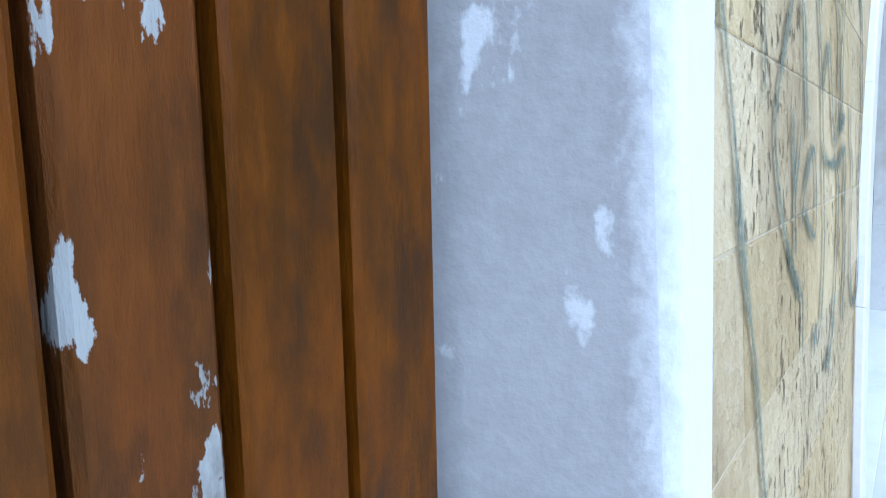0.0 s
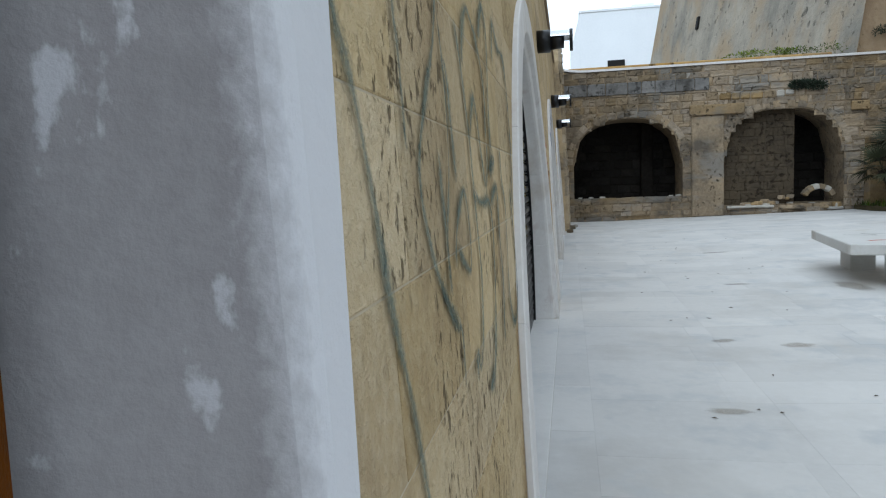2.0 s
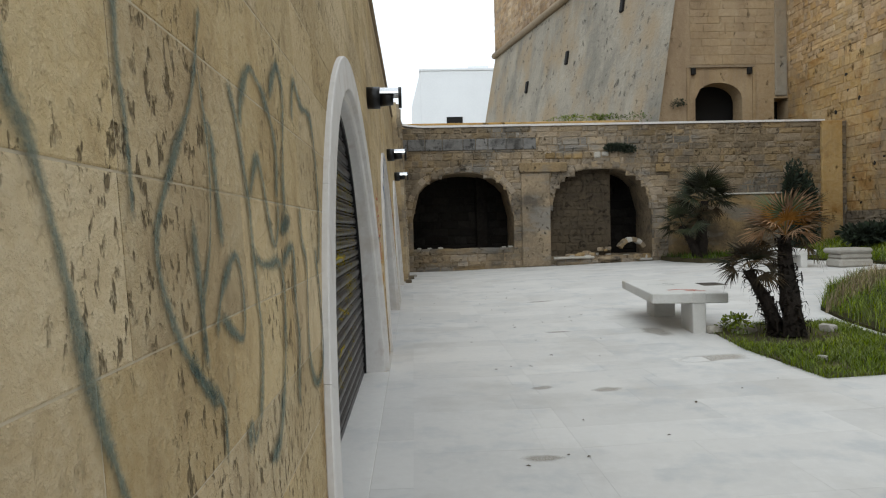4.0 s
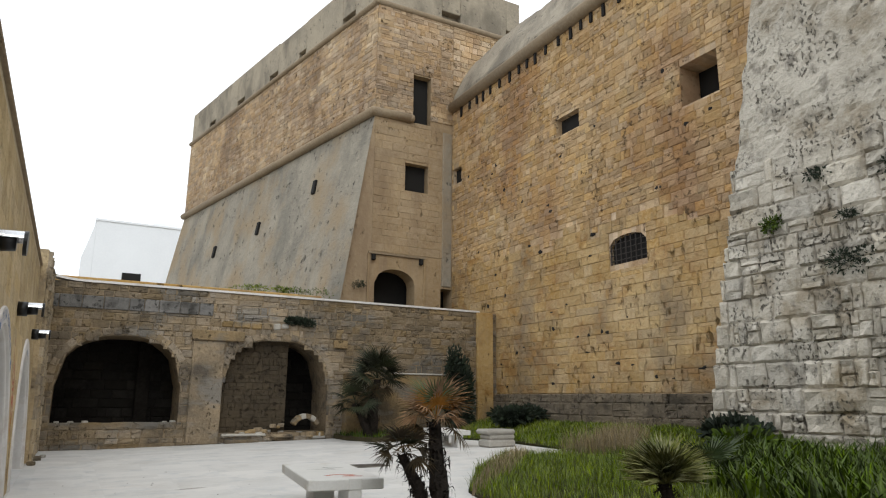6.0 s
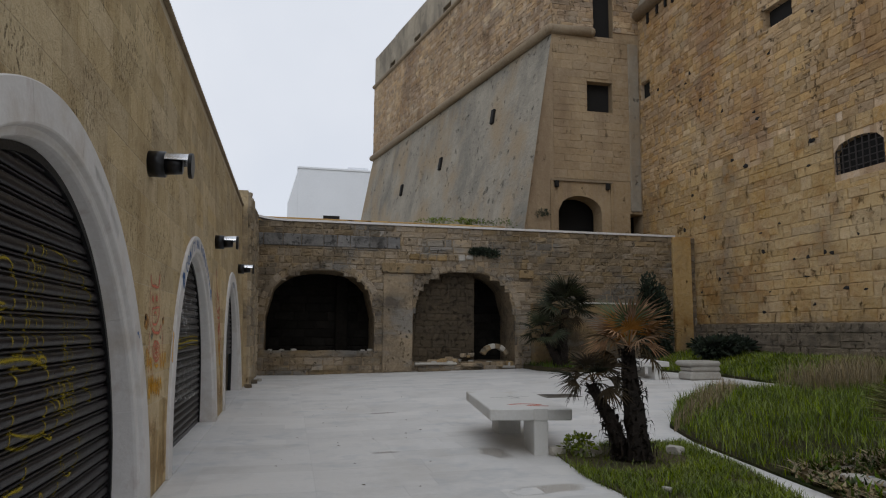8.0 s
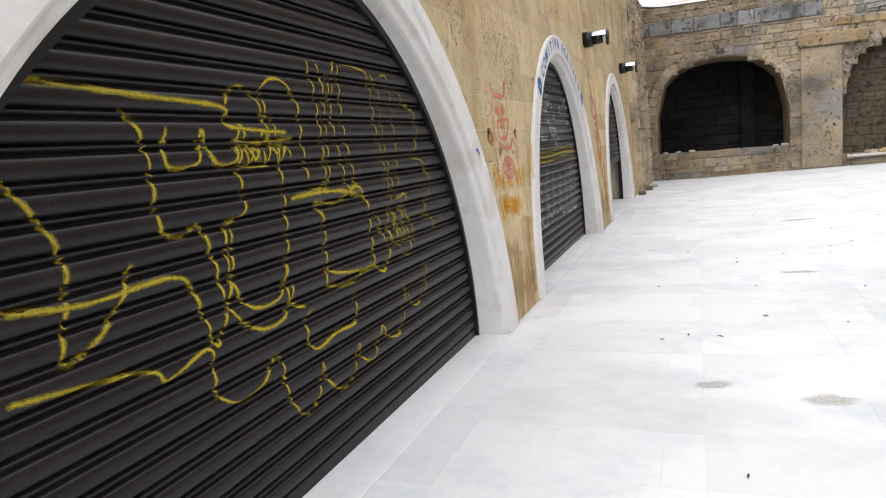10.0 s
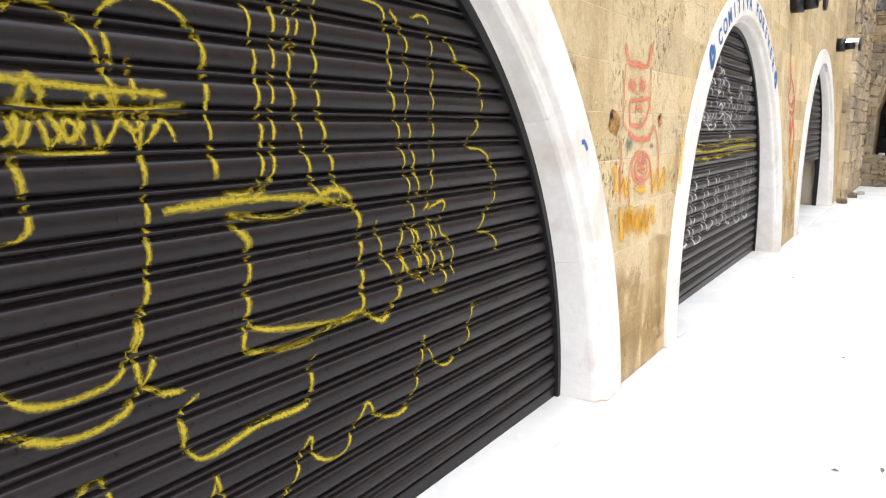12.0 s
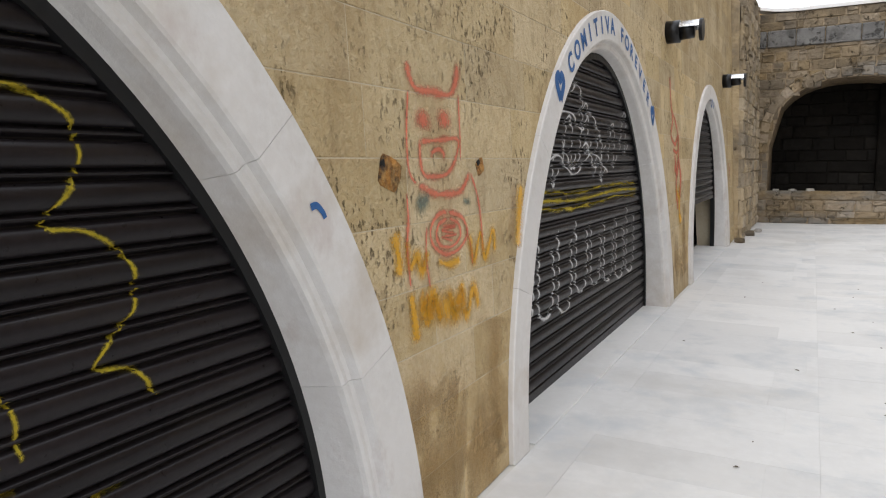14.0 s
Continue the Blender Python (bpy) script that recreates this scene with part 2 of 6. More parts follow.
# Near-black base colour carries the shade deep inside the blind arches.
M_NICHE = surf("shaded_niche_stone", ((0.015, 0.0132, 0.011), (0.0075, 0.0066, 0.0056), (0.024, 0.021, 0.018)), 0.95, 0.8, 8, bump=0.8, island=0.3, piece=0.3, dist=0.05, spec=0.05)
# Rubble tone darkened so that it carries the shade inside the arch.
M_INFILL = surf("shaded_infill_rubble", ((0.085, 0.066, 0.043), (0.055, 0.043, 0.029), (0.105, 0.084, 0.058)), 0.95, 0.9, 8, pit=0.6, pit_scale=7, pit_stretch=1, bump=0.9, island=0.08, dist=0.05, spec=0.2)
M_WHITEWALL = surf("white_painted_house", ((0.80, 0.82, 0.85), (0.76, 0.78, 0.81), (0.83, 0.85, 0.87)), 0.8, 0.3, 5, bump=0.05)
WOOD_TONES, WOOD_BLOTCH = ((0.11, 0.032, 0.003), (0.058, 0.021, 0.003), (0.15, 0.048, 0.0042)), ((0.032, 0.0145, 0.0045), 13.0, 0.50, 0.66, 0.45)
M_WOOD = surf("varnished_door_wood", WOOD_TONES, 0.45, 9.0, 60, bump=0.3, piece=0.2, spec=0.12, second=WOOD_BLOTCH, along=0.25)
M_WOOD_FLAKED = surf("flaking_door_wood", WOOD_TONES, 0.5, 9.0, 60, bump=0.35, piece=0.03, stain=(0.36, 0.37, 0.37), stain_scale=21, stain_lo=0.57, stain_hi=0.585, rise=0.4, spec=0.12,
                     second=WOOD_BLOTCH, along=0.25)
M_DARKWOOD = flat("dark_door_groove", (0.02, 0.010, 0.006), 0.7)
M_SOIL = surf("dry_garden_soil", ((0.075, 0.062, 0.035), (0.045, 0.042, 0.022), (0.11, 0.085, 0.055)), 0.98, 1.5, 20, bump=0.7, spec=0.1)
M_GROUND = surf("bare_ground", ((0.30, 0.27, 0.21), (0.22, 0.2, 0.15), (0.34, 0.31, 0.25)), 0.95, 0.1, 4, bump=0.3)
M_GRASS = surf("spring_grass", ((0.165, 0.215, 0.022), (0.085, 0.13, 0.012), (0.27, 0.305, 0.05)), 0.8, 0.8, 5, bump=0.0, island=0.5, spec=0.05)
M_DRYGRASS = surf("dry_grass", ((0.26, 0.20, 0.10), (0.2, 0.15, 0.08), (0.32, 0.26, 0.15)), 0.8, 1, 6, bump=0.0, island=0.25)
M_WEED = surf("garden_weeds", ((0.078, 0.118, 0.018), (0.042, 0.07, 0.012), (0.13, 0.165, 0.032)), 0.8, 1, 6, bump=0.0, island=0.5, spec=0.06)
M_PALM = surf("palm_fan_green", ((0.055, 0.085, 0.025), (0.04, 0.065, 0.022), (0.10, 0.12, 0.045)), 0.55, 1.2, 9, bump=0.05, piece=0.25)
M_PALMDRY = surf("dry_palm_fan", ((0.27, 0.125, 0.035), (0.14, 0.075, 0.026), (0.37, 0.205, 0.075)), 0.8, 1.2, 9, bump=0.05, piece=0.4, spec=0.15)
M_TRUNK = surf("palm_trunk_fibre", ((0.022, 0.017, 0.014), (0.013, 0.011, 0.009), (0.042, 0.033, 0.026)), 0.95, 3, 30, bump=0.8, island=0.3, spec=0.15)
M_TURF = surf("trodden_turf", ((0.022, 0.03, 0.008), (0.042, 0.032, 0.018), (0.035, 0.042, 0.013)), 0.95, 1.1, 22, bump=0.6, dist=0.04, spec=0.1)
M_DARKFAN = surf("dark_palm_fan", ((0.022, 0.032, 0.014), (0.03, 0.028, 0.016), (0.045, 0.05, 0.024)), 0.65, 1.2, 9, bump=0.05, piece=0.3, spec=0.25)
M_BROWNFAN = surf("withered_palm_fan", ((0.075, 0.05, 0.028), (0.04, 0.035, 0.02), (0.12, 0.075, 0.035)), 0.8, 1.2, 9, bump=0.05, piece=0.35, spec=0.2)
M_SHRUB = surf("dark_evergreen", ((0.018, 0.03, 0.014), (0.012, 0.02, 0.01), (0.03, 0.045, 0.02)), 0.8, 1, 8, bump=0.0, island=0.3)
M_STONE = surf("loose_white_stone", ((0.426, 0.402, 0.353), (0.328, 0.303, 0.262), (0.476, 0.451, 0.41)), 0.9, 1.5, 14, bump=0.5, piece=0.15)
M_TRASH = flat("blue_white_litter", (0.38, 0.45, 0.52), 0.4)
M_RUST = surf("rusty_broken_stone", ((0.55, 0.24, 0.04), (0.05, 0.028, 0.015), (0.72, 0.46, 0.16)), 0.95, 13, 30, bump=1.0, dist=0.05)
M_MANHOLE = flat("rusty_drain_cover", (0.20, 0.18, 0.15), 0.8, 0.2)


# ---- building helpers ----
def part(name, bm, material, parent=None, label="", smooth=False):
    me = bpy.data.meshes.new(name)
    bm.to_mesh(me)
    bm.free()
    me.materials.append(material)
    if smooth:
        me.polygons.foreach_set("use_smooth", [True] * len(me.polygons))
    ob = new(name, me)
    ob.parent = parent
    return tagged(ob, label)


def raw(name, verts, faces, material, parent=None, label="", kind="", smooth=False):
    me = bpy.data.meshes.new(name)
    me.from_pydata([tuple(map(float, v)) for v in verts], [], faces)
    me.materials.append(material)
    if smooth:
        me.polygons.foreach_set("use_smooth", [True] * len(me.polygons))
    ob = new(name, me)
    ob.parent = parent
    return tagged(ob, label, kind=kind)


def empty(name, label, category, group="", kind="", at=(0, 0, 0), turn=0):
    ob = new(name)
    ob.empty_display_size = 0.2
    ob.matrix_basis = pose(*at, 0, 0, turn)
    return tagged(ob, label, category, group, kind)


def box_bm(x0, x1, y0, y1, z0, z1, bevel=0.0, bm=None):
    bm = bm or bmesh.new()
    g = bmesh.ops.create_cube(bm, size=1)["verts"]
    for v in g:
        v.co = Vector((x0 + (v.co.x + 0.5) * (x1 - x0), y0 + (v.co.y + 0.5) * (y1 - y0), z0 + (v.co.z + 0.5) * (z1 - z0)))
    if bevel:
        bmesh.ops.bevel(bm, geom=list({e for v in g for e in v.link_edges}), offset=bevel, segments=1, affect="EDGES")
    return bm


def tube_bm(a, b, r0, r1, seg=12, bm=None, caps=True):
    bm = bm or bmesh.new()
    a, b = Vector(a), Vector(b)
    q = (b - a).to_track_quat("Z", "Y").to_matrix().to_4x4()
    bmesh.ops.create_cone(bm, cap_ends=caps, segments=seg, radius1=r0, radius2=r1, depth=(b - a).length, matrix=Matrix.Translation((a + b) / 2) @ q)
    return bm


def slope(x):
    """Height of the paved ground, which rises gently away from the arcade."""
    return 0.025 * max(0.0, x - 1.5)


def block_mesh(seed):
    """Unit stone: x along the wall, z up, front towards -y, chamfered and a little uneven."""
    r = random.Random(seed)
    j = lambda a: r.uniform(-a, a)
    v = [(x + j(.015), 0.5, z + j(.02)) for x, z in ((-.5, -.5), (.5, -.5), (.5, .5), (-.5, .5))]
    v += [(x + j(.02), -0.25 + j(.08), z + j(.03)) for x, z in ((-.49, -.48), (.49, -.48), (.49, .48), (-.49, .48))]
    v += [(x + j(.02), -0.5 + j(.1), z + j(.03)) for x, z in ((-.45, -.42), (.45, -.42), (.45, .42), (-.45, .42))]
    f = [(8, 9, 10, 11)] + [(a + i, a + (i + 1) % 4, a + 4 + (i + 1) % 4, a + 4 + i) for a in (0, 4) for i in range(4)]
    return v, f


def eroded_mesh(seed):
    """Unit stone with a weathered, lumpy front and worn corners."""
    r = random.Random(seed)
    cols, rows = (-.5, -.4, -.15, .14, .4, .5), (-.5, -.38, 0.02, .38, .5)
    v, f = [], []
    for b, z in enumerate(rows):
        for a, x in enumerate(cols):
            rim = a in (0, 5) or b in (0, 4)
            worn = 0.34 if rim else 0.0
            lump = 0.30 * noise.noise(Vector((x * 2.3, z * 2.3, seed * 3.7))) + r.uniform(-.09, .09)
            v.append((x * (0.985 if rim else 1) + r.uniform(-.02, .02), -0.42 + worn + lump * (0.5 if rim else 1), z * (0.985 if rim else 1) + r.uniform(-.03, .03)))
    for b in range(4):
        for a in range(5):
            i = b * 6 + a
            f.append((i, i + 1, i + 7, i + 6))
    edge = [0, 1, 2, 3, 4, 5, 11, 17, 23, 29, 28, 27, 26, 25, 24, 18, 12, 6]
    n = len(v)
    v += [(v[i][0], 0.6, v[i][2]) for i in edge]
    f += [(edge[(i + 1) % 18], edge[i], n + i, n + (i + 1) % 18) for i in range(18)]
    return v, f


BLOCKS = [block_mesh(i) for i in range(8)]
ERODED = [eroded_mesh(i + 1) for i in range(8)]
block_cache = {}


def masonry(parent, name, material, m, u0, u1, v0, v1, course, length, depth, gap, skip, singles, seed, stuff_name, rough=0.3, near=None, shapes=None):
    """Lays stones in courses on the plane of m (x along, -y out, z up). Those picked by near() become pieces of their own, up to singles."""
    r = random.Random(seed)
    shapes = shapes or BLOCKS
    verts, faces, made, v = [], [], 0, v0
    cells = []
    while v < v1 - 0.05:
        h = min(course * r.uniform(1 - rough * 0.5, 1 + rough * 0.5), v1 - v)
        if v1 - v - h < course * 0.4:
            h = v1 - v
        u = u0 - r.uniform(0, length)
        small = r.random() < rough * 0.5
        while u < u1:
            w = length * r.uniform(1 - rough, 1 + rough) * (0.65 if small else 1) * (1.5 if r.random() < rough * 0.25 else 1)
            a, b = max(u, u0), min(u + w, u1)
            u += w
            if b - a < 0.06:
                continue
            for a, b in skip(a, b, v, v + h):
                if b - a < 0.06:
                    continue
                cut = v + h * r.uniform(0.35, 0.65)
                if rough > 0.5 and h > 0.2 and b - a > 0.22 and r.random() < 0.3:
                    mid = a + (b - a) * r.uniform(0.4, 0.6)
                    pick = r.random()
                    if pick < 0.5:
                        cells.extend(((a, b, v, cut), (a, b, cut, v + h)))
                    else:
                        cells.extend(((a, mid, v, v + h), (mid, b, v, cut), (mid, b, cut, v + h)))
                else:
                    cells.append((a, b, v, v + h))
        v += h
    if near:
        cells.sort(key=near)
    for a, b, c, d in cells:
        k = r.randrange(8)
        dep = depth * r.uniform(0.45, 1.35)
        cu, cv, w, h = (a + b) / 2, (c + d) / 2, b - a - gap, d - c - gap
        if made < singles:
            key = (k, material.name, shapes is ERODED)
            if key not in block_cache:
                me = bpy.data.meshes.new("stone")
                me.from_pydata(shapes[k][0], [], shapes[k][1])
                me.materials.append(material)
                block_cache[key] = me
            ob = new(name, block_cache[key])
            ob.parent = parent
            ob.matrix_basis = m @ pose(cu, 0, cv, 0, r.uniform(-4, 4) * max(0.0, rough - 0.3), 0) @ Matrix.Diagonal((w, dep, h, 1))
            made += 1
        else:
            base = len(verts)
            verts += [m @ Vector((cu + x * w, y * dep, cv + z * h)) for x, y, z in shapes[k][0]]
            faces += [tuple(i + base for i in f) for f in shapes[k][1]]
    if faces:
        raw(stuff_name, verts, faces, material, parent, kind="stuff")


def no_skip(a, b, c, d):
    return [(a, b)]


def pierced(name, m, u0, u1, v0, v1, thick, openings, material, label, category="wall", step=0.25):
    """A wall on the plane of m (x along, -y out, z up) with openings (u0, u1, bottom, top function) that go through it."""
    us = {u0, u1}
    for a, b, lo, top in openings:
        k = max(2, int((b - a) / step))
        us |= {a + (b - a) * i / k for i in range(k + 1)}
    us = sorted(us)
    verts, faces = [], []

    def quad(*p):
        base = len(verts)
        verts.extend(m @ Vector(q) for q in p)
        faces.append((base, base + 1, base + 2, base + 3))

    for a, b in zip(us, us[1:]):
        mid = (a + b) / 2
        cuts = sorted((o for o in openings if o[0] < mid < o[1]), key=lambda o: o[2])
        la, lb = v0, v0
        for o in cuts + [None]:
            ta, tb = (o[2], o[2]) if o else (v1, v1)
            for y, flip in ((0, 0), (thick, 1)):
                p = [(a, y, la), (b, y, lb), (b, y, tb), (a, y, ta)]
                quad(*(p[::-1] if flip else p))
            if o:
                na, nb = o[3](a), o[3](b)
                quad((a, 0, ta), (b, 0, tb), (b, thick, tb), (a, thick, ta))
                quad((b, 0, nb), (a, 0, na), (a, thick, na), (b, thick, nb))
                la, lb = na, nb
    for a, b, lo, top in openings:
        for u, s in ((a, 1), (b, -1)):
            p = [(u, 0, lo), (u, thick, lo), (u, thick, top(u)), (u, 0, top(u))]
            quad(*(p if s > 0 else p[::-1]))
    quad((u0, 0, v1), (u1, 0, v1), (u1, thick, v1), (u0, thick, v1))
    quad((u0, 0, v0), (u0, 0, v1), (u0, thick, v1), (u0, thick, v0))
    quad((u1, 0, v1), (u1, 0, v0), (u1, thick, v0), (u1, thick, v1))
    ob = raw(name, verts, faces, material)
    return tagged(ob, label, category, kind="structure")


def ribbon(name, points, width, material, parent, place, label="", closed=False, seed=0, wobble=0.25, missed=None):
    """A painted stroke: a smooth line through points (u, v), laid on a surface by place(u, v)."""
    p = [Vector((*q, 0)) for q in points]
    if closed:
        p = p + p[:1]
    dense = []
    for i in range(len(p) - 1):
        a, b, c, d = p[max(i - 1, 0)], p[i], p[i + 1], p[min(i + 2, len(p) - 1)]
        k = max(3, int((c - b).length / 0.012))
        for s in range(k):
            t = s / k
            dense.append(0.5 * (2 * b + (c - a) * t + (2 * a - 5 * b + 4 * c - d) * t * t + (3 * b - a - 3 * c + d) * t ** 3))
    dense.append(p[-1])
    verts, faces, cover = [], [], []
    for i, q in enumerate(dense):
        d = dense[min(i + 1, len(dense) - 1)] - dense[max(i - 1, 0)]
        d = d.normalized() if d.length > 1e-9 else Vector((1, 0, 0))
        w = width / 2 * (1 + wobble * noise.noise(Vector((q.x * 9, q.y * 9, seed))))
        w *= 1.7
        for s in (-1, -0.5, 0, 0.5, 1):
            verts.append(place(q.x - d.y * w * s, q.y + d.x * w * s))
            cover.append((1 - abs(s)) * min(1.0, 0.3 + 0.25 * min(i, len(dense) - 1 - i)))
        if i and not (missed and missed(q.x, q.y)):
            faces.extend((5 * i - 5 + j, 5 * i - 4 + j, 5 * i + 1 + j, 5 * i + j) for j in range(4))
    ob = raw(name, verts, faces, material, parent, label)
    ob.data.attributes.new("cover", "FLOAT", "POINT").data.foreach_set("value", cover)
    return ob


# ---- ground ----
GX = [-300, -40, -6, 1.5, 14, 17.5, 60, 400]
gv = [(x, y, (slope(min(x, 17.5)) if x > 1.5 else 0) - 0.05) for x in GX for y in (-300, -20, 40, 400)]
gf = [(i * 4 + j, i * 4 + 4 + j, i * 4 + 5 + j, i * 4 + 1 + j) for i in range(len(GX) - 1) for j in range(3)]
tagged(raw("ground", gv, gf, M_GROUND), "bare trodden earth around the old walls", "ground", kind="structure")
TILT_X = math.degrees(math.atan(0.025))

floor_base = bmesh.new()
for xa, xb in ((-0.3, 1.5), (1.5, 16.5)):
    q = [floor_base.verts.new((x, y, slope(x) - 0.004)) for x, y in ((xa, -8), (xb, -8), (xb, 28.2), (xa, 28.2))]
    floor_base.faces.new(q)
floor = tagged(part("floor", floor_base, M_SLAB_JOINT), "pale limestone paving slabs, swept and slightly stained", "paving", kind="structure")

# ---- arcade wall with its arches ----
BATTER, ARCH_H, ARCH_N = 0.05, 2.85, 1.9
CENTRES = (0.96, 7.885, 13.88, 20.0)
SPANS = dict(zip(CENTRES, (2.37, 2.62, 2.43, 2.43)))  # half widths over the mouldings
WALL_M = Matrix(((0, -1, -BATTER, 0), (1, 0, 0, 0), (0, -BATTER, 1, 0), (0, 0, 0, 1)))


def half(c, z, w=0.0):
    """Half the width of the arch at c at height z, for an outline drawn in by w."""
    a, h = SPANS[c] - w, ARCH_H - w
    return a * (1 - (max(z, 0) / h) ** ARCH_N) ** (1 / ARCH_N) if z < h else 0.0


def arch_top(c, w):
    a, h = SPANS[c] - w, ARCH_H - w
    return lambda u: h * max(0.0, 1 - min(1.0, abs(u - c) / a) ** ARCH_N) ** (1 / ARCH_N)


def outline(c, s, w):
    """Point of the arch's outline at s from 0 (near springing) to 1 (far springing), drawn in by w."""
    t = math.pi * (1 - s)
    cs, sn = math.cos(t), max(0.0, math.sin(t))
    return math.copysign(abs(cs) ** (2 / ARCH_N), cs) * (SPANS[c] - w), sn ** (2 / ARCH_N) * (ARCH_H - w)


DOOR_HALF, DOOR_SPRING = 2.37, 2.3


def door_top(w):
    return lambda u: DOOR_SPRING + (1.5 - w) * max(0.0, 1 - (min(1.0, abs(u - CENTRES[0]) / (DOOR_HALF - w))) ** 2) ** 0.5


def door_outline(s, w):
    """The plank door's opening: upright jambs and a round head; s from 0 to 1."""
    a = DOOR_HALF - w
    if s < 0.3:
        return -a, DOOR_SPRING * s / 0.3
    if s > 0.7:
        return a, DOOR_SPRING * (1 - s) / 0.3
    t = math.pi * (1 - (s - 0.3) / 0.4)
    return a * math.cos(t), DOOR_SPRING + (1.5 - w) * math.sin(t)


back = WALL_M @ Matrix.Translation((0, 0.002, 0))
wall_west = pierced("wall_west", back, -8, 24.0, 0, 5.05, 0.55, [(c - SPANS[c] + 0.2, c + SPANS[c] - 0.2, 0.0, arch_top(c, 0.2)) for c in CENTRES[1:]] +
                    [(CENTRES[0] - DOOR_HALF + 0.07, CENTRES[0] + DOOR_HALF - 0.07, 0.0, door_top(0.07))], M_JOINT,
                    "long arcade wall of yellow pitted limestone blocks", step=0.12)

COURSE, BASE = 0.2735, 0.03


def arcade_blocks():
    r = random.Random(3)
    cells = []
    k = 0
    while True:
        zb, zt = (0.0 if k == 0 else BASE + COURSE * k), BASE + COURSE * (k + 1)
        if zb > 4.9:
            break
        zt = min(zt, 5.05)
        lows, highs = [-8.0], [-8.0]
        for c in CENTRES:
            hb, ht = half(c, zb, 0.1), half(c, zt, 0.1)
            if c == CENTRES[0]:
                hb, ht = ((DOOR_HALF - 0.06) * (1 if z < DOOR_SPRING else max(0.0, 1 - ((z - DOOR_SPRING) / 1.44) ** 2) ** 0.5) for z in (zb, zt))
            if hb > 0:
                lows += [c - hb, c + hb]
                highs += [c - ht, c + ht]
        lows.append(24.0), highs.append(24.0)
        for i in range(0, len(lows), 2):
            a0, a1, b0, b1 = lows[i], highs[i], lows[i + 1], highs[i + 1]
            inner0, inner1 = max(a0, a1), min(b0, b1)
            cuts, u = [], inner0 + r.uniform(0.25, 0.8)
            while u < inner1 - 0.25:
                cuts.append(u)
                u += r.uniform(0.55, 1.0)
            left = [(a0, a1)] + [(q, q) for q in cuts]
            right = [(q, q) for q in cuts] + [(b0, b1)]
            cells += [(p, q, zb, zt) for p, q in zip(left, right)]
        k += 1
    cells.sort(key=lambda c: abs((c[0][0] + c[1][0]) / 2 - 8.5) + 2.2 * c[2])
    verts, faces = [], []
    for n, (p, q, zb, zt) in enumerate(cells):
        g, dep = 0.0022, r.uniform(-0.001, 0.001)
        rim = [(p[0] + g, zb + g), (q[0] - g, zb + g), (q[1] - g, zt - g), (p[1] + g, zt - g)]
        cu, cv = sum(x for x, _ in rim) / 4, sum(z for _, z in rim) / 4
        ins = [(x + (0.003 if x < cu else -0.003), z + (0.003 if z < cv else -0.003)) for x, z in rim]
        v = [WALL_M @ Vector((x, 0.006, z)) for x, z in rim] + [WALL_M @ Vector((x, 0.0015 + dep, z)) for x, z in rim] + [WALL_M @ Vector((x, dep, z)) for x, z in ins]
        f = [(8, 9, 10, 11)] + [(a + i, a + (i + 1) % 4, a + 4 + (i + 1) % 4, a + 4 + i) for a in (0, 4) for i in range(4)]
        if n < 280:
            raw("limestone_block", v, f, M_WALL, wall_west)
        else:
            b = len(verts)
            verts += v
            faces += [tuple(i + b for i in t) for t in f]
    raw("upper_blocks", verts, faces, M_WALL, wall_west, kind="stuff")


SURROUND = ((0.0, -0.02), (0.0, 0.026), (0.007, 0.033), (0.22, 0.033), (0.231, 0.027), (0.238, 0.012), (0.245, -0.004), (0.258, -0.012), (0.274, -0.012), (0.288, -0.02), (0.297, -0.04), (0.31, -0.10))
REVEAL = 0.345


def surround(c, group):
    """White stone arch moulding in dressed segments; the inner face runs back to the shutter."""
    thing = empty("arch_surround", "white dressed stone arch moulding around a shuttered opening", "arch", group, at=(0, c, 0))
    cuts = (0, 0.115, 0.225, 0.33, 0.44, 0.56, 0.67, 0.775, 0.885, 1)
    for s0, s1 in zip(cuts, cuts[1:]):
        verts, faces, k, m = [], [], 10, len(SURROUND) + 1
        for i in range(k + 1):
            s = s0 + 0.00012 + (s1 - s0 - 0.00024) * i / k
            for w, x in SURROUND:
                y, z = outline(c, s, w)
                verts.append((x - BATTER * z, y, z))
            y, z = outline(c, s, REVEAL)
            verts.append((-0.30, y, z))
        for i in range(k):
            for j in range(m - 1):
                a = i * m + j
                faces.append((a, a + 1, a + m + 1, a + m))
        faces += [tuple(range(m)), tuple(k * m + j for j in range(m))[::-1]]
        raw("moulding_stone", verts, faces, M_MARBLE, thing)
    return thing


PITCH, SHIFT, XS = 0.105, 0.033, -0.255


def slat_x(z):
    f = ((z + SHIFT) / PITCH) % 1
    if f < 0.66:
        return -0.002 + 0.017 * math.sin(math.pi * f / 0.66) ** 0.5
    if 0.74 < f < 0.94:
        return -0.014 + 0.026 * math.sin(math.pi * (f - 0.74) / 0.2)
    return -0.015


slat_v = [(slat_x(PITCH * min(f, 0.9999) - SHIFT), y, PITCH * f) for f in (0, .03, .1, .2, .33, .46, .56, .63, .66, .7, .75, .79, .84, .89, .93, .97, .9999) for y in (-1, 1)]
slat_mesh = bpy.data.meshes.new("slat")
slat_mesh.from_pydata(slat_v, [], [(2 * i, 2 * i + 1, 2 * i + 3, 2 * i + 2) for i in range(16)])
slat_mesh.materials.append(M_SHUTTER)
slat_mesh.polygons.foreach_set("use_smooth", [True] * 16)


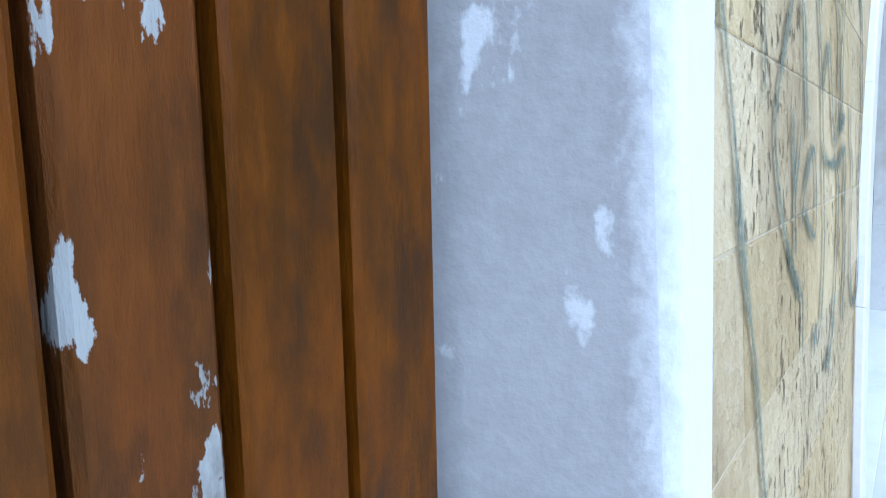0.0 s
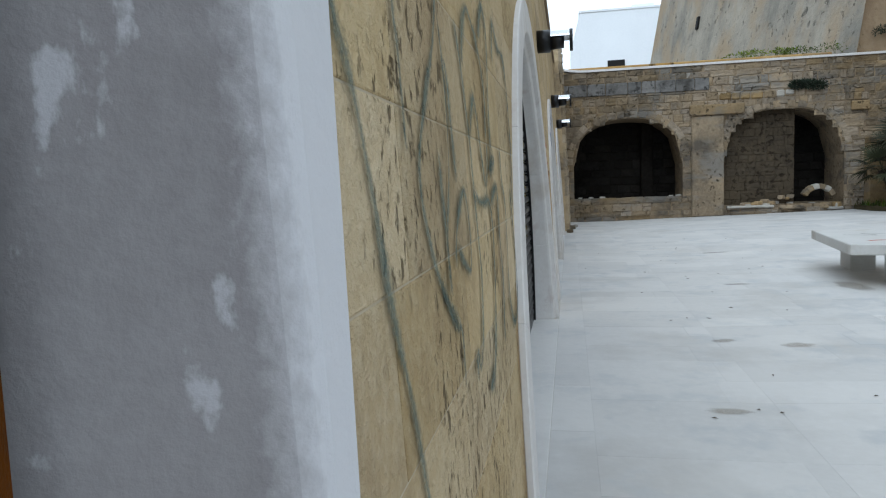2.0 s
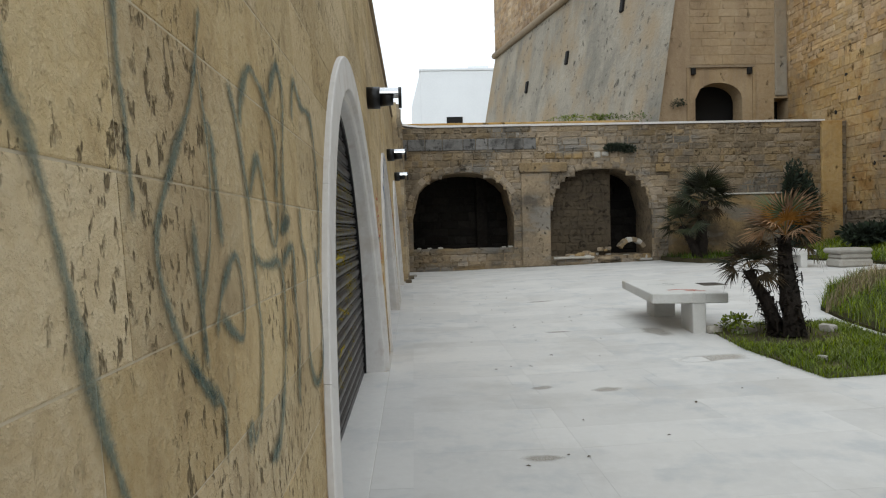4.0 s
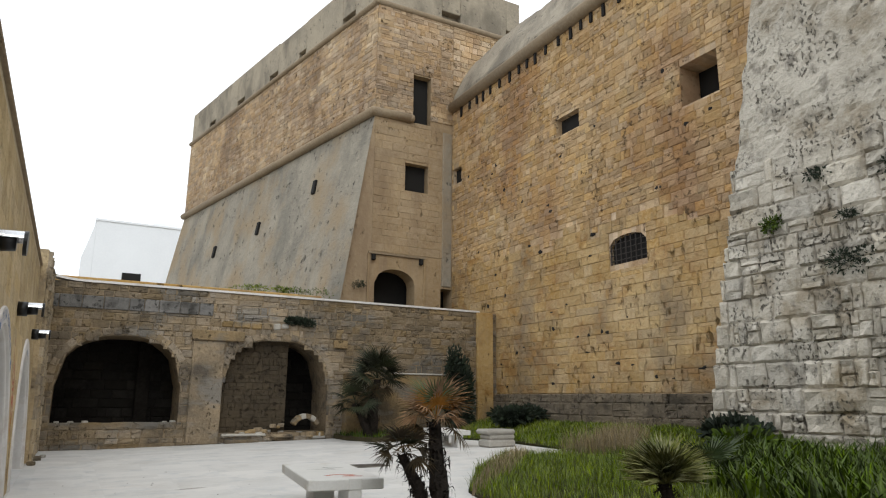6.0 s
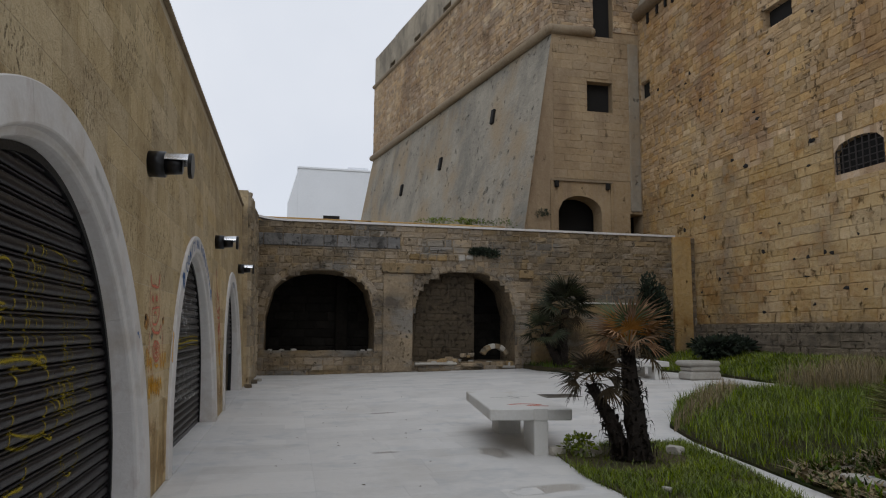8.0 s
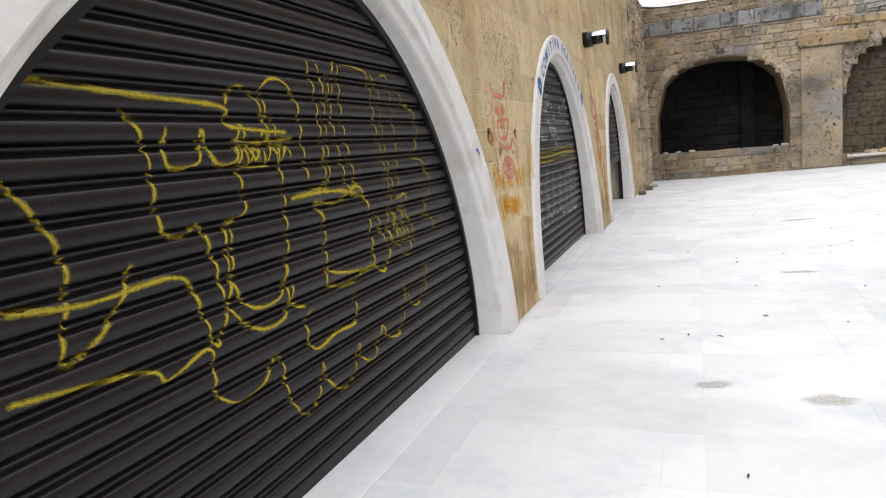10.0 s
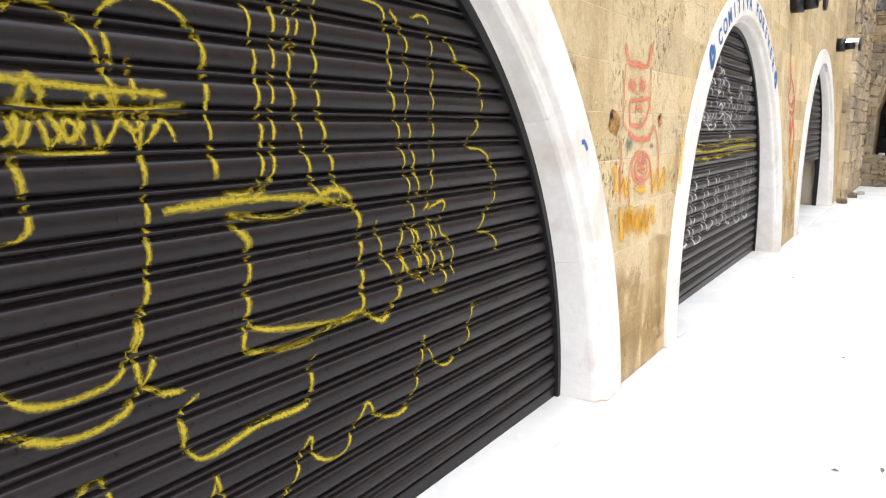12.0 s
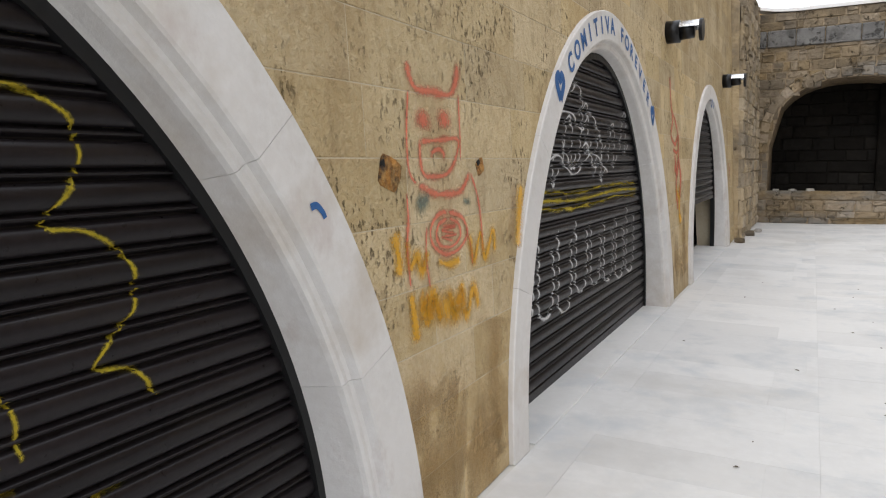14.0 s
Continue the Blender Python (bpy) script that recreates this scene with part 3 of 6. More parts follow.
def shutter(c, group, label, bottom=0.0):
    thing = empty("roller_shutter", label, "shutter", group, at=(0, c, 0))
    i0 = int(math.ceil(bottom / PITCH + 0.9))
    for i in range(i0, 26):
        w = half(c, i * PITCH - SHIFT, 0.2)
        if w < 0.1:
            break
        ob = new("slat", slat_mesh)
        ob.parent = thing
        ob.matrix_basis = Matrix.Translation((XS, 0, i * PITCH - SHIFT)) @ Matrix.Diagonal((1, w, 1, 1))
    z = i0 * PITCH - SHIFT
    part("bottom_rail", box_bm(XS - 0.02, XS + 0.012, -half(c, z, 0.32), half(c, z, 0.32), max(bottom, 0.004), z - 0.003, 0.004), M_SHUTTER, thing, "flat bottom rail of the shutter")
    return thing


def guide_channel(c, parent):
    verts, faces, k = [], [], 60
    for i in range(k + 1):
        for w, x in ((REVEAL - 0.03, -0.222), (REVEAL + 0.02, -0.222), (REVEAL + 0.02, -0.30)):
            y, z = outline(c, i / k, w)
            verts.append((x, y, z))
    for i in range(k):
        for j in range(2):
            a = i * 3 + j
            faces.append((a, a + 1, a + 4, a + 3))
    raw("guide_channel", verts, faces, M_RAIL, parent, "dark steel channel round the shutter")


ARCADE = "arcade openings"
surrounds = [surround(c, ARCADE) for c in CENTRES[1:]]
shutters = [shutter(CENTRES[1], ARCADE, "closed dark roller shutter sprayed with yellow outline graffiti"),
            shutter(CENTRES[2], ARCADE, "closed dark roller shutter with white and yellow scrawled graffiti"),
            shutter(CENTRES[3], ARCADE, "dark roller shutter half raised over a dim room", 0.95)]

for c, thing in zip(CENTRES[1:], shutters):
    guide_channel(c, thing)

# thresholds, and rooms behind the shutters with shade put in as near-black
for c in CENTRES[1:]:
    tagged(part("threshold", box_bm(-0.55, 0.03, c - SPANS[c] + 0.315, c + SPANS[c] - 0.315, -0.05, 0.006, 0.004), M_SLAB), "pale stone threshold under the shutter", "threshold", kind="structure")
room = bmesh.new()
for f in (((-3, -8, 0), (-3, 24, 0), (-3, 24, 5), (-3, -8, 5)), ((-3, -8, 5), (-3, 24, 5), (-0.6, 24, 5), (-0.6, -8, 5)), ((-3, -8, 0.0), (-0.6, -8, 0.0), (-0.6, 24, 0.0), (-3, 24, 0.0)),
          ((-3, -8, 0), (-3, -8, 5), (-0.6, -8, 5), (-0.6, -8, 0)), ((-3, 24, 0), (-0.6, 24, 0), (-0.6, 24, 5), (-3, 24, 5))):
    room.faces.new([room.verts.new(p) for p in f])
tagged(part("room_shell", room, M_DARK), "bare rooms behind the shutters, coloured near black for shade", "room", kind="structure")
roof_edge = box_bm(-0.5, 0.05, -8, 24.2, 5.05, 5.10, 0.01)
for v in roof_edge.verts:
    v.co.x -= 0.25
tagged(part("coping_west", roof_edge, M_CORD), "thin weathered stone coping along the arcade roof", "coping", kind="structure")

# ---- first arch with its plank door ----
door_side = empty("arch_surround", "plastered arch jamb with a whitewashed outer edge", "arch", ARCADE, at=(0, CENTRES[0], 0))
JAMB = ((0.0, -0.02), (0.0, 0.012), (0.008, 0.018), (0.085, 0.012), (0.105, 0.004), (0.12, -0.012), (0.24, -0.30))
M_JAMB = surf("grey_jamb_plaster", ((0.328, 0.316, 0.32), (0.271, 0.258, 0.262), (0.377, 0.365, 0.369)), 0.85, 3.5, 40, bump=0.2, stain=(0.541, 0.541, 0.566), stain_scale=8, stain_lo=0.60,
              stain_hi=0.64, rise=0.5, lime=(0.656, 0.656, 0.681), spec=0.2)
verts, faces, lime, k = [], [], [], 60
prof = []
for (wa, xa), (wb, xb) in zip(JAMB, JAMB[1:]):
    n = 6 if wb > 0.1 else 1
    prof += [(wa + (wb - wa) * q / n, xa + (xb - xa) * q / n) for q in range(n)]
prof.append(JAMB[-1])
m = len(prof)
for i in range(k + 1):
    run = 0.0
    for q, (w, x) in enumerate(prof):
        y, z = door_outline(i / k, w)
        lean = max(-0.055, min(0.06, 0.11 * (z - 1.6))) * max(0.0, 1 - w / 0.1)  # the painted edge flares a little upwards
        verts.append((x - BATTER * z, y + (lean if y > 0 else -lean), z))
        run += math.dist(prof[q], prof[q - 1]) if q else 0.0
        lime.append(max(0.0, min(1.0, 0.5 + (0.165 - run) * 4.5)))
for i in range(k):
    for j in range(m - 1):
        a = i * m + j
        faces.append((a, a + 1, a + m + 1, a + m))
split = next(q for q in range(m) if prof[q][0] > 0.119)
for name, lo, hi in (("whitewashed_edge", 0, split), ("plaster_reveal", split, m - 1)):
    jamb = raw(name, verts, [f for n, f in enumerate(faces) if lo <= n % (m - 1) < hi], M_JAMB, door_side)
    jamb.data.attributes.new("lime", "FLOAT", "POINT").data.foreach_set("value", lime)
plank_door = empty("plank_door", "brown varnished plank door with flaking pale patches", "door", kind="structure", at=(-0.26, CENTRES[0], 0))
part("door_backing", box_bm(-0.09, -0.05, -2.2, 2.2, 0, 3.3), M_DARKWOOD, plank_door)
y = DOOR_HALF - 0.24 - 0.002
for i in range(34):
    w = 0.117 if i else 0.1215
    part("plank", box_bm(-0.03, 0.004 if i % 3 else 0.008, y - w, y - (0.016 if i % 2 == 0 and i else 0.011), 0.01, 3.3, 0.006), M_WOOD_FLAKED if i % 5 == 2 else M_WOOD, plank_door)
    y -= w
    if y < -2.05:
        break


# ---- wall lamps ----
def wall_lamp(y):
    lamp = empty("wall_lamp", "short cylindrical wall lamp in black metal with a steel hood", "lamp", "wall lamps", at=(-0.155, y, 3.1))
    part("mount", tube_bm((0.0, 0, 0), (0.15, 0, 0), 0.124, 0.124, 28), M_BLACK, lamp, "black metal mount", True)
    hood = bmesh.new()
    rings = []
    for x, r in ((0.15, 0.115), (0.365, 0.115), (0.365, 0.109), (0.15, 0.109)):
        rings.append([hood.verts.new((x, r * math.cos(radians(a)), r * math.sin(radians(a)))) for a in range(8, 173, 12)])
    for p, q in zip(rings, rings[1:] + rings[:1]):
        for j in range(len(p) - 1):
            hood.faces.new((p[j], p[j + 1], q[j + 1], q[j]))
    part("hood", hood, M_CHROME, lamp, "shiny steel half-round hood")
    part("lens", tube_bm((0.15, 0, 0), (0.30, 0, 0), 0.098, 0.085, 24), M_BLACK, lamp, "dark unlit lamp glass", True)
    part("end_cap", tube_bm((0.36, 0, 0), (0.395, 0, 0), 0.121, 0.121, 28), M_BLACK, lamp, "black end cap")


for y in (10.5, 16.4, 21.9):
    wall_lamp(y)

# ---- bridge wall across the end of the yard, with two blind arches ----
YF = 28.0


def basket(c, a, spring, rise, n=2.4):
    return lambda u: spring + rise * max(0.0, 1 - min(1.0, abs(u - c) / a) ** n) ** (1 / n)


N1 = (0.34, 4.13, 0.78, basket(2.235, 1.895, 2.0, 1.66))
N2 = (5.52, 9.38, 0.45, basket(7.45, 1.93, 2.1, 1.65))
FAR_M = Matrix.Translation((0, YF, 0))


def niche_skip(a, b, c, d):
    spans = [(a, b)]
    for lo, hi, bot, top in (N1, N2):
        mid = (c + d) / 2
        if mid < bot:
            continue
        us = [lo + (hi - lo) * i / 40 for i in range(41) if top(lo + (hi - lo) * i / 40) > mid]
        if not us:
            continue
        l, h = min(us), max(us)
        res = []
        for p, q in spans:
            if q <= l or p >= h:
                res.append((p, q))
            else:
                res += [(p, l)] if l > p else []
                res += [(h, q)] if h < q else []
        spans = res
    return spans


wall_north = pierced("wall_north", Matrix.Translation((0, YF - 0.012, 0)), -0.6, 17.0, -0.1, 5.36, 1.85, [N1, N2], M_RUBBLE_JOINT, "rough bridge wall of weathered rubble with two blind arches")
# Back, lining and pier have the recess shade put into their colour.
tagged(raw("niche_back", [(-0.5, YF + 1.9, 0), (10.2, YF + 1.9, 0), (10.2, YF + 1.9, 5), (-0.5, YF + 1.9, 5)], [(0, 1, 2, 3)], M_NICHE), "back of the blind arches, coloured near black for shade", "wall",
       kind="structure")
niche_wall = pierced("niche_lining", Matrix.Translation((0, YF + 1.84, 0)), 0.1, 9.6, 0.0, 4.2, 0.05, [], M_NICHE, "masonry lining at the back of the blind arches, near black for shade")
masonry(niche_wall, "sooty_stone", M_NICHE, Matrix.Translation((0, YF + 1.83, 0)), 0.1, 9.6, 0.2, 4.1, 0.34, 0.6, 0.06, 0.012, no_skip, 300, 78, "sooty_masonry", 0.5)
tagged(part("niche_pier", box_bm(2.85, 3.3, YF + 1.45, YF + 1.84, 0.78, 3.6, 0.03), M_NICHE), "upright pier inside the blind arch, near black for shade", "pier", kind="structure")
tagged(part("bridge_deck", box_bm(-0.6, 17, YF + 1.85, 32.0, 4.2, 4.5), M_RUBBLE_JOINT), "stone deck of the bridge to the gate", "deck", kind="structure")
coping = bmesh.new()
prev = None
for i in range(47):
    x = -0.45 + i * 0.36
    z = 5.36 + 0.24 * max(0.0, 1 - (x + 0.45) / 1.3) ** 2
    ring = [coping.verts.new((x, y, zz)) for y, zz in ((YF - 0.08, z), (YF - 0.08, z + 0.075), (YF + 0.5, z + 0.09), (YF + 0.5, z))]
    if prev:
        for j in range(4):
            coping.faces.new((prev[j], ring[j], ring[(j + 1) % 4], prev[(j + 1) % 4]))
    prev = ring
tagged(part("coping_north", coping, M_MARBLE), "thin white stone coping on the bridge parapet", "coping", kind="structure")

# ---- gate bastion ----
YB = 32.0


def plane_between(p, q):
    """Matrix of an upright plane from p to q (x, y): x along, -y to the right of the way."""
    d = (Vector((*q, 0)) - Vector((*p, 0))).normalized()
    return Matrix(((d.x, -d.y, 0, p[0]), (d.y, d.x, 0, p[1]), (0, 0, 1, 0), (0, 0, 0, 1)))


DOOR = (12.83, 14.94, 4.5, basket(13.885, 1.055, 7.0, 0.72, 2.0))
WIN_A, WIN_B, WIN_C = (14.30, 15.58, 11.75, lambda u: 13.2), (14.67, 15.68, 15.4, lambda u: 18.05), (16.36, 17.0, 4.5, lambda u: 7.0)
front_openings = [DOOR, WIN_A, WIN_B, WIN_C]
bastion_front = pierced("bastion_front", Matrix.Translation((0, YB, 0)), 12.62, 21.4, 0, 21.6, 0.9, front_openings, M_FRONT, "tall bastion front of ochre ashlar above the gate", step=0.2)
# Added near-black sheet supplies the shade seen through gate and windows.
tagged(part("bastion_dark", box_bm(12.7, 19, YB + 1.4, YB + 1.5, 4, 20), M_DARK), "near-black sheet for the shade inside the bastion openings", "room", kind="structure")


def rect_skip(openings):
    def skip(a, b, c, d):
        spans = [(a, b)]
        for lo, hi, bot, top in openings:
            if d <= bot or c >= top((lo + hi) / 2):
                continue
            spans = [s for p, q in spans for s in (((p, min(q, lo)),) if p < lo else ()) + (((max(p, hi), q),) if q > hi else ())]
        return spans
    return skip


LEFT_END, CORNER = (7.4, 58.0), (12.62, 32.0)
FLANK_M = plane_between(LEFT_END, CORNER)
FLANK_L = (Vector(CORNER) - Vector(LEFT_END)).length
flank = pierced("bastion_flank", FLANK_M, 0, FLANK_L, 15.2, 21.6, 0.8, [], M_FLANK, "upper bastion flank of small ochre ashlar blocks")
out_n = -Vector((FLANK_M[0][1], FLANK_M[1][1], 0))


def talus():
    """Sloping skirt below the cordon: the flank leans out to its foot."""
    verts, faces, k = [], [], 24
    for i in range(k + 1):
        t = i / k
        p = Vector((*LEFT_END, 0)).lerp(Vector((*CORNER, 0)), t)
        for z in (15.5, 12.5, 9.0, 6.0, 0.0):
            o = (15.5 - z) * 0.165
            verts.append(p + out_n * o + Vector((0, 0, z)) + Vector((-0.02, 0.15, 0)) * o * (1 - t) * 4)
    for i in range(k):
        for j in range(4):
            a = i * 5 + j
            faces.append((a, a + 1, a + 6, a + 5))
    return raw("bastion_talus", verts, faces, M_TALUS)


tagged(talus(), "smooth grey sloping skirt of the bastion", "wall", kind="structure")
# front cheek between the sloping corner and the upright front
cheek = raw("bastion_cheek", [(12.62, YB, 15.5), (12.62 - 15.5 * 0.162, YB, 0), (12.62, YB, 0)], [(0, 1, 2)], M_FRONT)
tagged(cheek, "plain cheek of the bastion beside the gate", "wall", kind="structure")


def roll(name, path, r, label, mat=M_CORD):
    bm = bmesh.new()
    for a, b in zip(path, path[1:]):
        tube_bm(a, b, r, r, 10, bm)
    for p in path:
        bmesh.ops.create_icosphere(bm, subdivisions=2, radius=r * 1.02, matrix=Matrix.Translation(p))
    return tagged(part(name, bm, mat, smooth=True), label, "cordon", kind="structure")


roll("cordon_flank", [Vector((*LEFT_END, 15.55)) + out_n * 0.1, Vector((*CORNER, 15.55)) + out_n * 0.1, Vector((14.5, YB - 0.1, 15.55))], 0.24, "rounded stone cordon along the bastion")
roll("cordon_top", [Vector((*LEFT_END, 21.6)) + out_n * 0.05, Vector((*CORNER, 21.6)) + out_n * 0.05, Vector((21.4, YB - 0.05, 21.6))], 0.16, "thin string course under the bastion parapet")
parapet = empty("bastion_parapet", "pale weathered bastion parapet with gun slots", "parapet", kind="structure", at=(0, 0, 0))
for p, q in ((LEFT_END, CORNER), (CORNER, (21.4, 32.0))):
    m = plane_between(p, q)
    length = (Vector(q) - Vector(p)).length
    u, r = 0.0, random.Random(5)
    while u < length:
        w = min(r.uniform(3.6, 5.6), length - u)
        h = 2.4 + r.uniform(-0.12, 0.12)
        for a, b, lo, y in ((u, u + w * 0.76, 0, 0), (u + w * 0.76, u + w, 0.6, 0), (u + w * 0.76, u + w, 0, 0.4)):
            ob = part("parapet_block", box_bm(a, b, y, 0.9, 21.65 + lo, 21.65 + (h if not y else 0.6), 0.03), M_PARAPET, parapet)
            ob.matrix_basis = m
        u += w

# pale plaster strip in the corner between bastion and curtain wall
tagged(part("corner_strip", box_bm(16.4, 16.93, YB - 0.07, YB + 0.02, 7.1, 15.2, 0.03), M_TALUS), "pale grey plaster strip down the bastion corner", "trim", kind="structure")
# gate frame, bars and slots
gate = empty("gate_frame", "plain recessed stone frame around the castle gate", "gate", kind="structure", at=(13.97, YB, 0))
part("lintel", box_bm(-1.5, 1.5, -0.10, 0.0, 8.36, 8.46, 0.01), M_CORD, gate)
for s in (-1, 1):
    part("jamb", box_bm(s * 1.47 - 0.06, s * 1.47 + 0.06, -0.08, 0.0, 4.5, 8.36, 0.01), M_FRONT, gate)
    part("bracket", box_bm(s * 1.25 - 0.08, s * 1.25 + 0.08, -0.2, 0.0, 8.05, 8.34, 0.02), M_DARK, gate, "dark iron chain bracket")
# Each slot is a solid near-black block; its shade is only colour.
for t, z in ((0.33, 11.2), (0.575, 11.6), (0.815, 12.7)):
    p = Vector((*LEFT_END, 0)).lerp(Vector((*CORNER, 0)), t) + out_n * ((15.5 - z) * 0.165 + 0.02)
    ob = part("gun_slot", box_bm(-0.15, 0.15, -0.1, 0.1, -0.4, 0.4, 0.03), M_DARK)
    ob.matrix_basis = Matrix.Translation((p.x, p.y, z)) @ plane_between((0, 0), (CORNER[0] - LEFT_END[0], CORNER[1] - LEFT_END[1])).to_3x3().to_4x4() @ pose(0, 0, 0, -9)
    tagged(ob, "narrow gun slot in the sloping wall, a near-black block for its shade", "slot", "gun slots", "structure")

# ---- curtain wall ----
XC = 17.0
CUR_M = Matrix(((0, 1, 0, XC), (-1, 0, 0, 32.0), (0, 0, 1, 0), (0, 0, 0, 1)))
GRATE = (11.36, 13.15, 6.28, basket(12.255, 0.895, 6.95, 0.33, 2.0))
HOLE_A, HOLE_B, HOLE_C = (8.6, 10.02, 12.05, lambda u: 12.8), (15.0, 16.45, 10.85, lambda u: 12.25), (0.1, 0.95, 12.4, lambda u: 13.2)
cur_open = [GRATE, HOLE_A, HOLE_B, HOLE_C]
curtain = pierced("wall_east", CUR_M @ Matrix.Translation((0, 0.012, 0)), 0, 30, 0, 16.5, 0.9, cur_open, M_CURTAIN, "high curtain wall of worn yellow and ochre ashlar", step=0.2)
# Added near-black sheet gives the curtain wall openings their shade.
tagged(part("curtain_dark", box_bm(XC + 1.0, XC + 1.1, 2, 32.6, 4, 16), M_DARK), "near-black sheet for the shade inside the curtain wall openings", "room", kind="structure")
roll("cordon_east", [Vector((XC - 0.06, 31.9, 16.65)), Vector((XC - 0.06, 2, 16.65))], 0.3, "heavy rounded cordon along the curtain wall top")
# Drain slots as near-black boxes, the shade inside them given by colour.
slots = bmesh.new()
for i in range(24):
    yy = 31.0 - i * 0.72 + 0.12 * math.sin(i * 5.1)
    box_bm(XC - 0.09, XC + 0.05, yy - 0.07, yy + 0.07, 15.95 - 0.1 * (i % 3 == 0), 16.35, 0, slots)
tagged(part("drain_slots", slots, M_DARK), "row of small slots under the cordon, near-black boxes for their shade", "slots", kind="stuff")
for ya, yb, splay in ((31.9, 20.2, 1.12), (19.9, 2.0, 0.0)):
    verts, faces, k = [], [], 30
    up = 0.0 if ya > 25 else 0.7
    prof = ((0.0, 16.8), (0.05, 17.3), (0.55, 18.3 + up * 0.5), (1.05, 19.2 + up), (1.35, 19.75 + up), (1.7, 19.95 + up), (3.4, 20.05 + up), (3.4, 16.8))
    for i in range(k + 1):
        t = i / k
        for x, z in prof:
            yy = ya + (yb + splay * (z - 17.2) - ya) * t
            verts.append((XC + x + 0.10 * noise.noise(Vector((yy * 0.7, z * 1.3, 1))) + 0.06 * noise.noise(Vector((yy * 2.3, z * 2, 4))), yy, z + (0.16 * noise.noise(Vector((yy * 0.5, z, 3))) + 0.08 * noise.noise(Vector((yy * 1.9, z, 6))) if z > 17 else 0)))
    n = len(prof)
    for i in range(k):
        for j in range(n - 1):
            a = i * n + j
            faces.append((a, a + 1, a + n + 1, a + n))
    faces += [tuple(range(n))[::-1], tuple(k * n + j for j in range(n))]
    tagged(raw("curtain_parapet", verts, faces, M_PARAPET), "grey rounded sloping parapet block, lichened and pitted", "parapet", kind="structure")

bars = empty("window_grille", "rusty iron grille in a shallow arched window", "grille", at=(XC + 0.05, 19.745, 6.28))
for i in range(8):
    yy = -0.84 + i * 0.24
    part("bar", tube_bm((0, yy, 0), (0, yy, GRATE[3](12.255 + yy) - 6.28), 0.022, 0.022, 6), M_IRON, bars)
for i in range(4):
    part("cross_bar", tube_bm((0, -0.88, 0.14 + i * 0.2), (0, 0.88, 0.14 + i * 0.2), 0.018, 0.018, 6), M_IRON, bars)

# Near-black panels added inside the openings in place of deep shade.
for name, a, b, lo, hi, d in (("dark_recess", 8.5, 10.1, 11.9, 12.9, 0.3), ("dark_recess", 0.05, 1.0, 12.3, 13.3, 0.2), ("dark_recess", 11.3, 13.2, 6.2, 7.4, 0.22)):
    tagged(part(name, box_bm(XC + d, XC + d + 0.05, 32 - b, 32 - a, lo, hi), M_DARK), "near-black panel added for shade in a curtain wall opening", "recess", kind="structure")
for a, b, lo, hi in ((14.2, 15.7, 11.7, 13.3), (14.6, 15.75, 15.3, 18.1)):
    tagged(part("dark_recess", box_bm(a, b, YB + 0.4, YB + 0.45, lo, hi), M_DARK), "near-black panel added for shade in a bastion window", "recess", kind="structure")

r = random.Random(61)
# Flattened near-black lumps on the face stand for shaded hollows.
holes = bmesh.new()
for _ in range(70):
    yy, zz = r.uniform(12, 31.5), 2.2 + 10.5 * r.random() ** 1.4
    if 18.5 < yy < 21.0 and 5.9 < zz < 7.6:
        continue
    w, h = r.uniform(0.05, 0.17), r.uniform(0.04, 0.11)
    bmesh.ops.create_icosphere(holes, subdivisions=1, radius=1.0, matrix=Matrix.Translation((XC - 0.005, yy, zz)) @ Matrix.Diagonal((0.035, w, h, 1)))
for v in holes.verts:
    v.co.y += r.uniform(-0.03, 0.03)
    v.co.z += r.uniform(-0.025, 0.025)
tagged(part("eroded_hollows", holes, M_DARK), "near-black lumps for the shade in small hollows worn in the curtain wall", "hollows", kind="stuff")

# ---- pale tower buttress ----
tw = bmesh.new()
TX = 15.0


def tower_edge(z):
    return 15.25 - 0.205 * z


def tower_relief(u, z):
    """Depth of weathering on the tower face: rolling wear, stone courses and many small pits."""
    p = Vector((u, z, 0))
    k = int(z / 0.4)
    fu, fz = ((u + 0.37 * (k % 2) + 0.2 * math.sin(k * 2.3)) / 0.7) % 1, (z / 0.4) % 1
    seam = 0.035 if z < 9 and (fz < 0.1 or fu < 0.06) else 0.0
    pit = max(0.0, noise.noise(p * 3.1) - 0.36) * 0.22 + max(0.0, noise.noise(p * 5.3 + Vector((9, 0, 0))) - 0.3) * 0.16
    return 0.05 * noise.noise(p * 0.9) + 0.03 * noise.noise(p * 2.7) + pit + seam * (0.5 + noise.noise(p * 1.7))


nu, nz = 120, 190
for i in range(nz + 1):
    z = 20.0 * i / nz
    for k in range(nu + 1):
        u = 12.5 * (k / nu)
        tw.verts.new((TX + tower_relief(u, z), tower_edge(z) - u + (0.12 * noise.noise(Vector((z * 2.1, 0, 5))) if k < 2 else 0), z))
    tw.verts.new((17.2, tower_edge(z) + 0.3, z))
tw.verts.ensure_lookup_table()
row = nu + 2
for i in range(nz):
    for k in range(nu):
        a = i * row + k
        tw.faces.new([tw.verts[a], tw.verts[a + row], tw.verts[a + row + 1], tw.verts[a + 1]])
    a = i * row
    tw.faces.new([tw.verts[a + nu + 1], tw.verts[a + row + nu + 1], tw.verts[a + row], tw.verts[a]])
tower = tagged(part("tower", tw, M_TOWER), "pale grey tower of pitted and eroded stone", "tower", kind="structure")

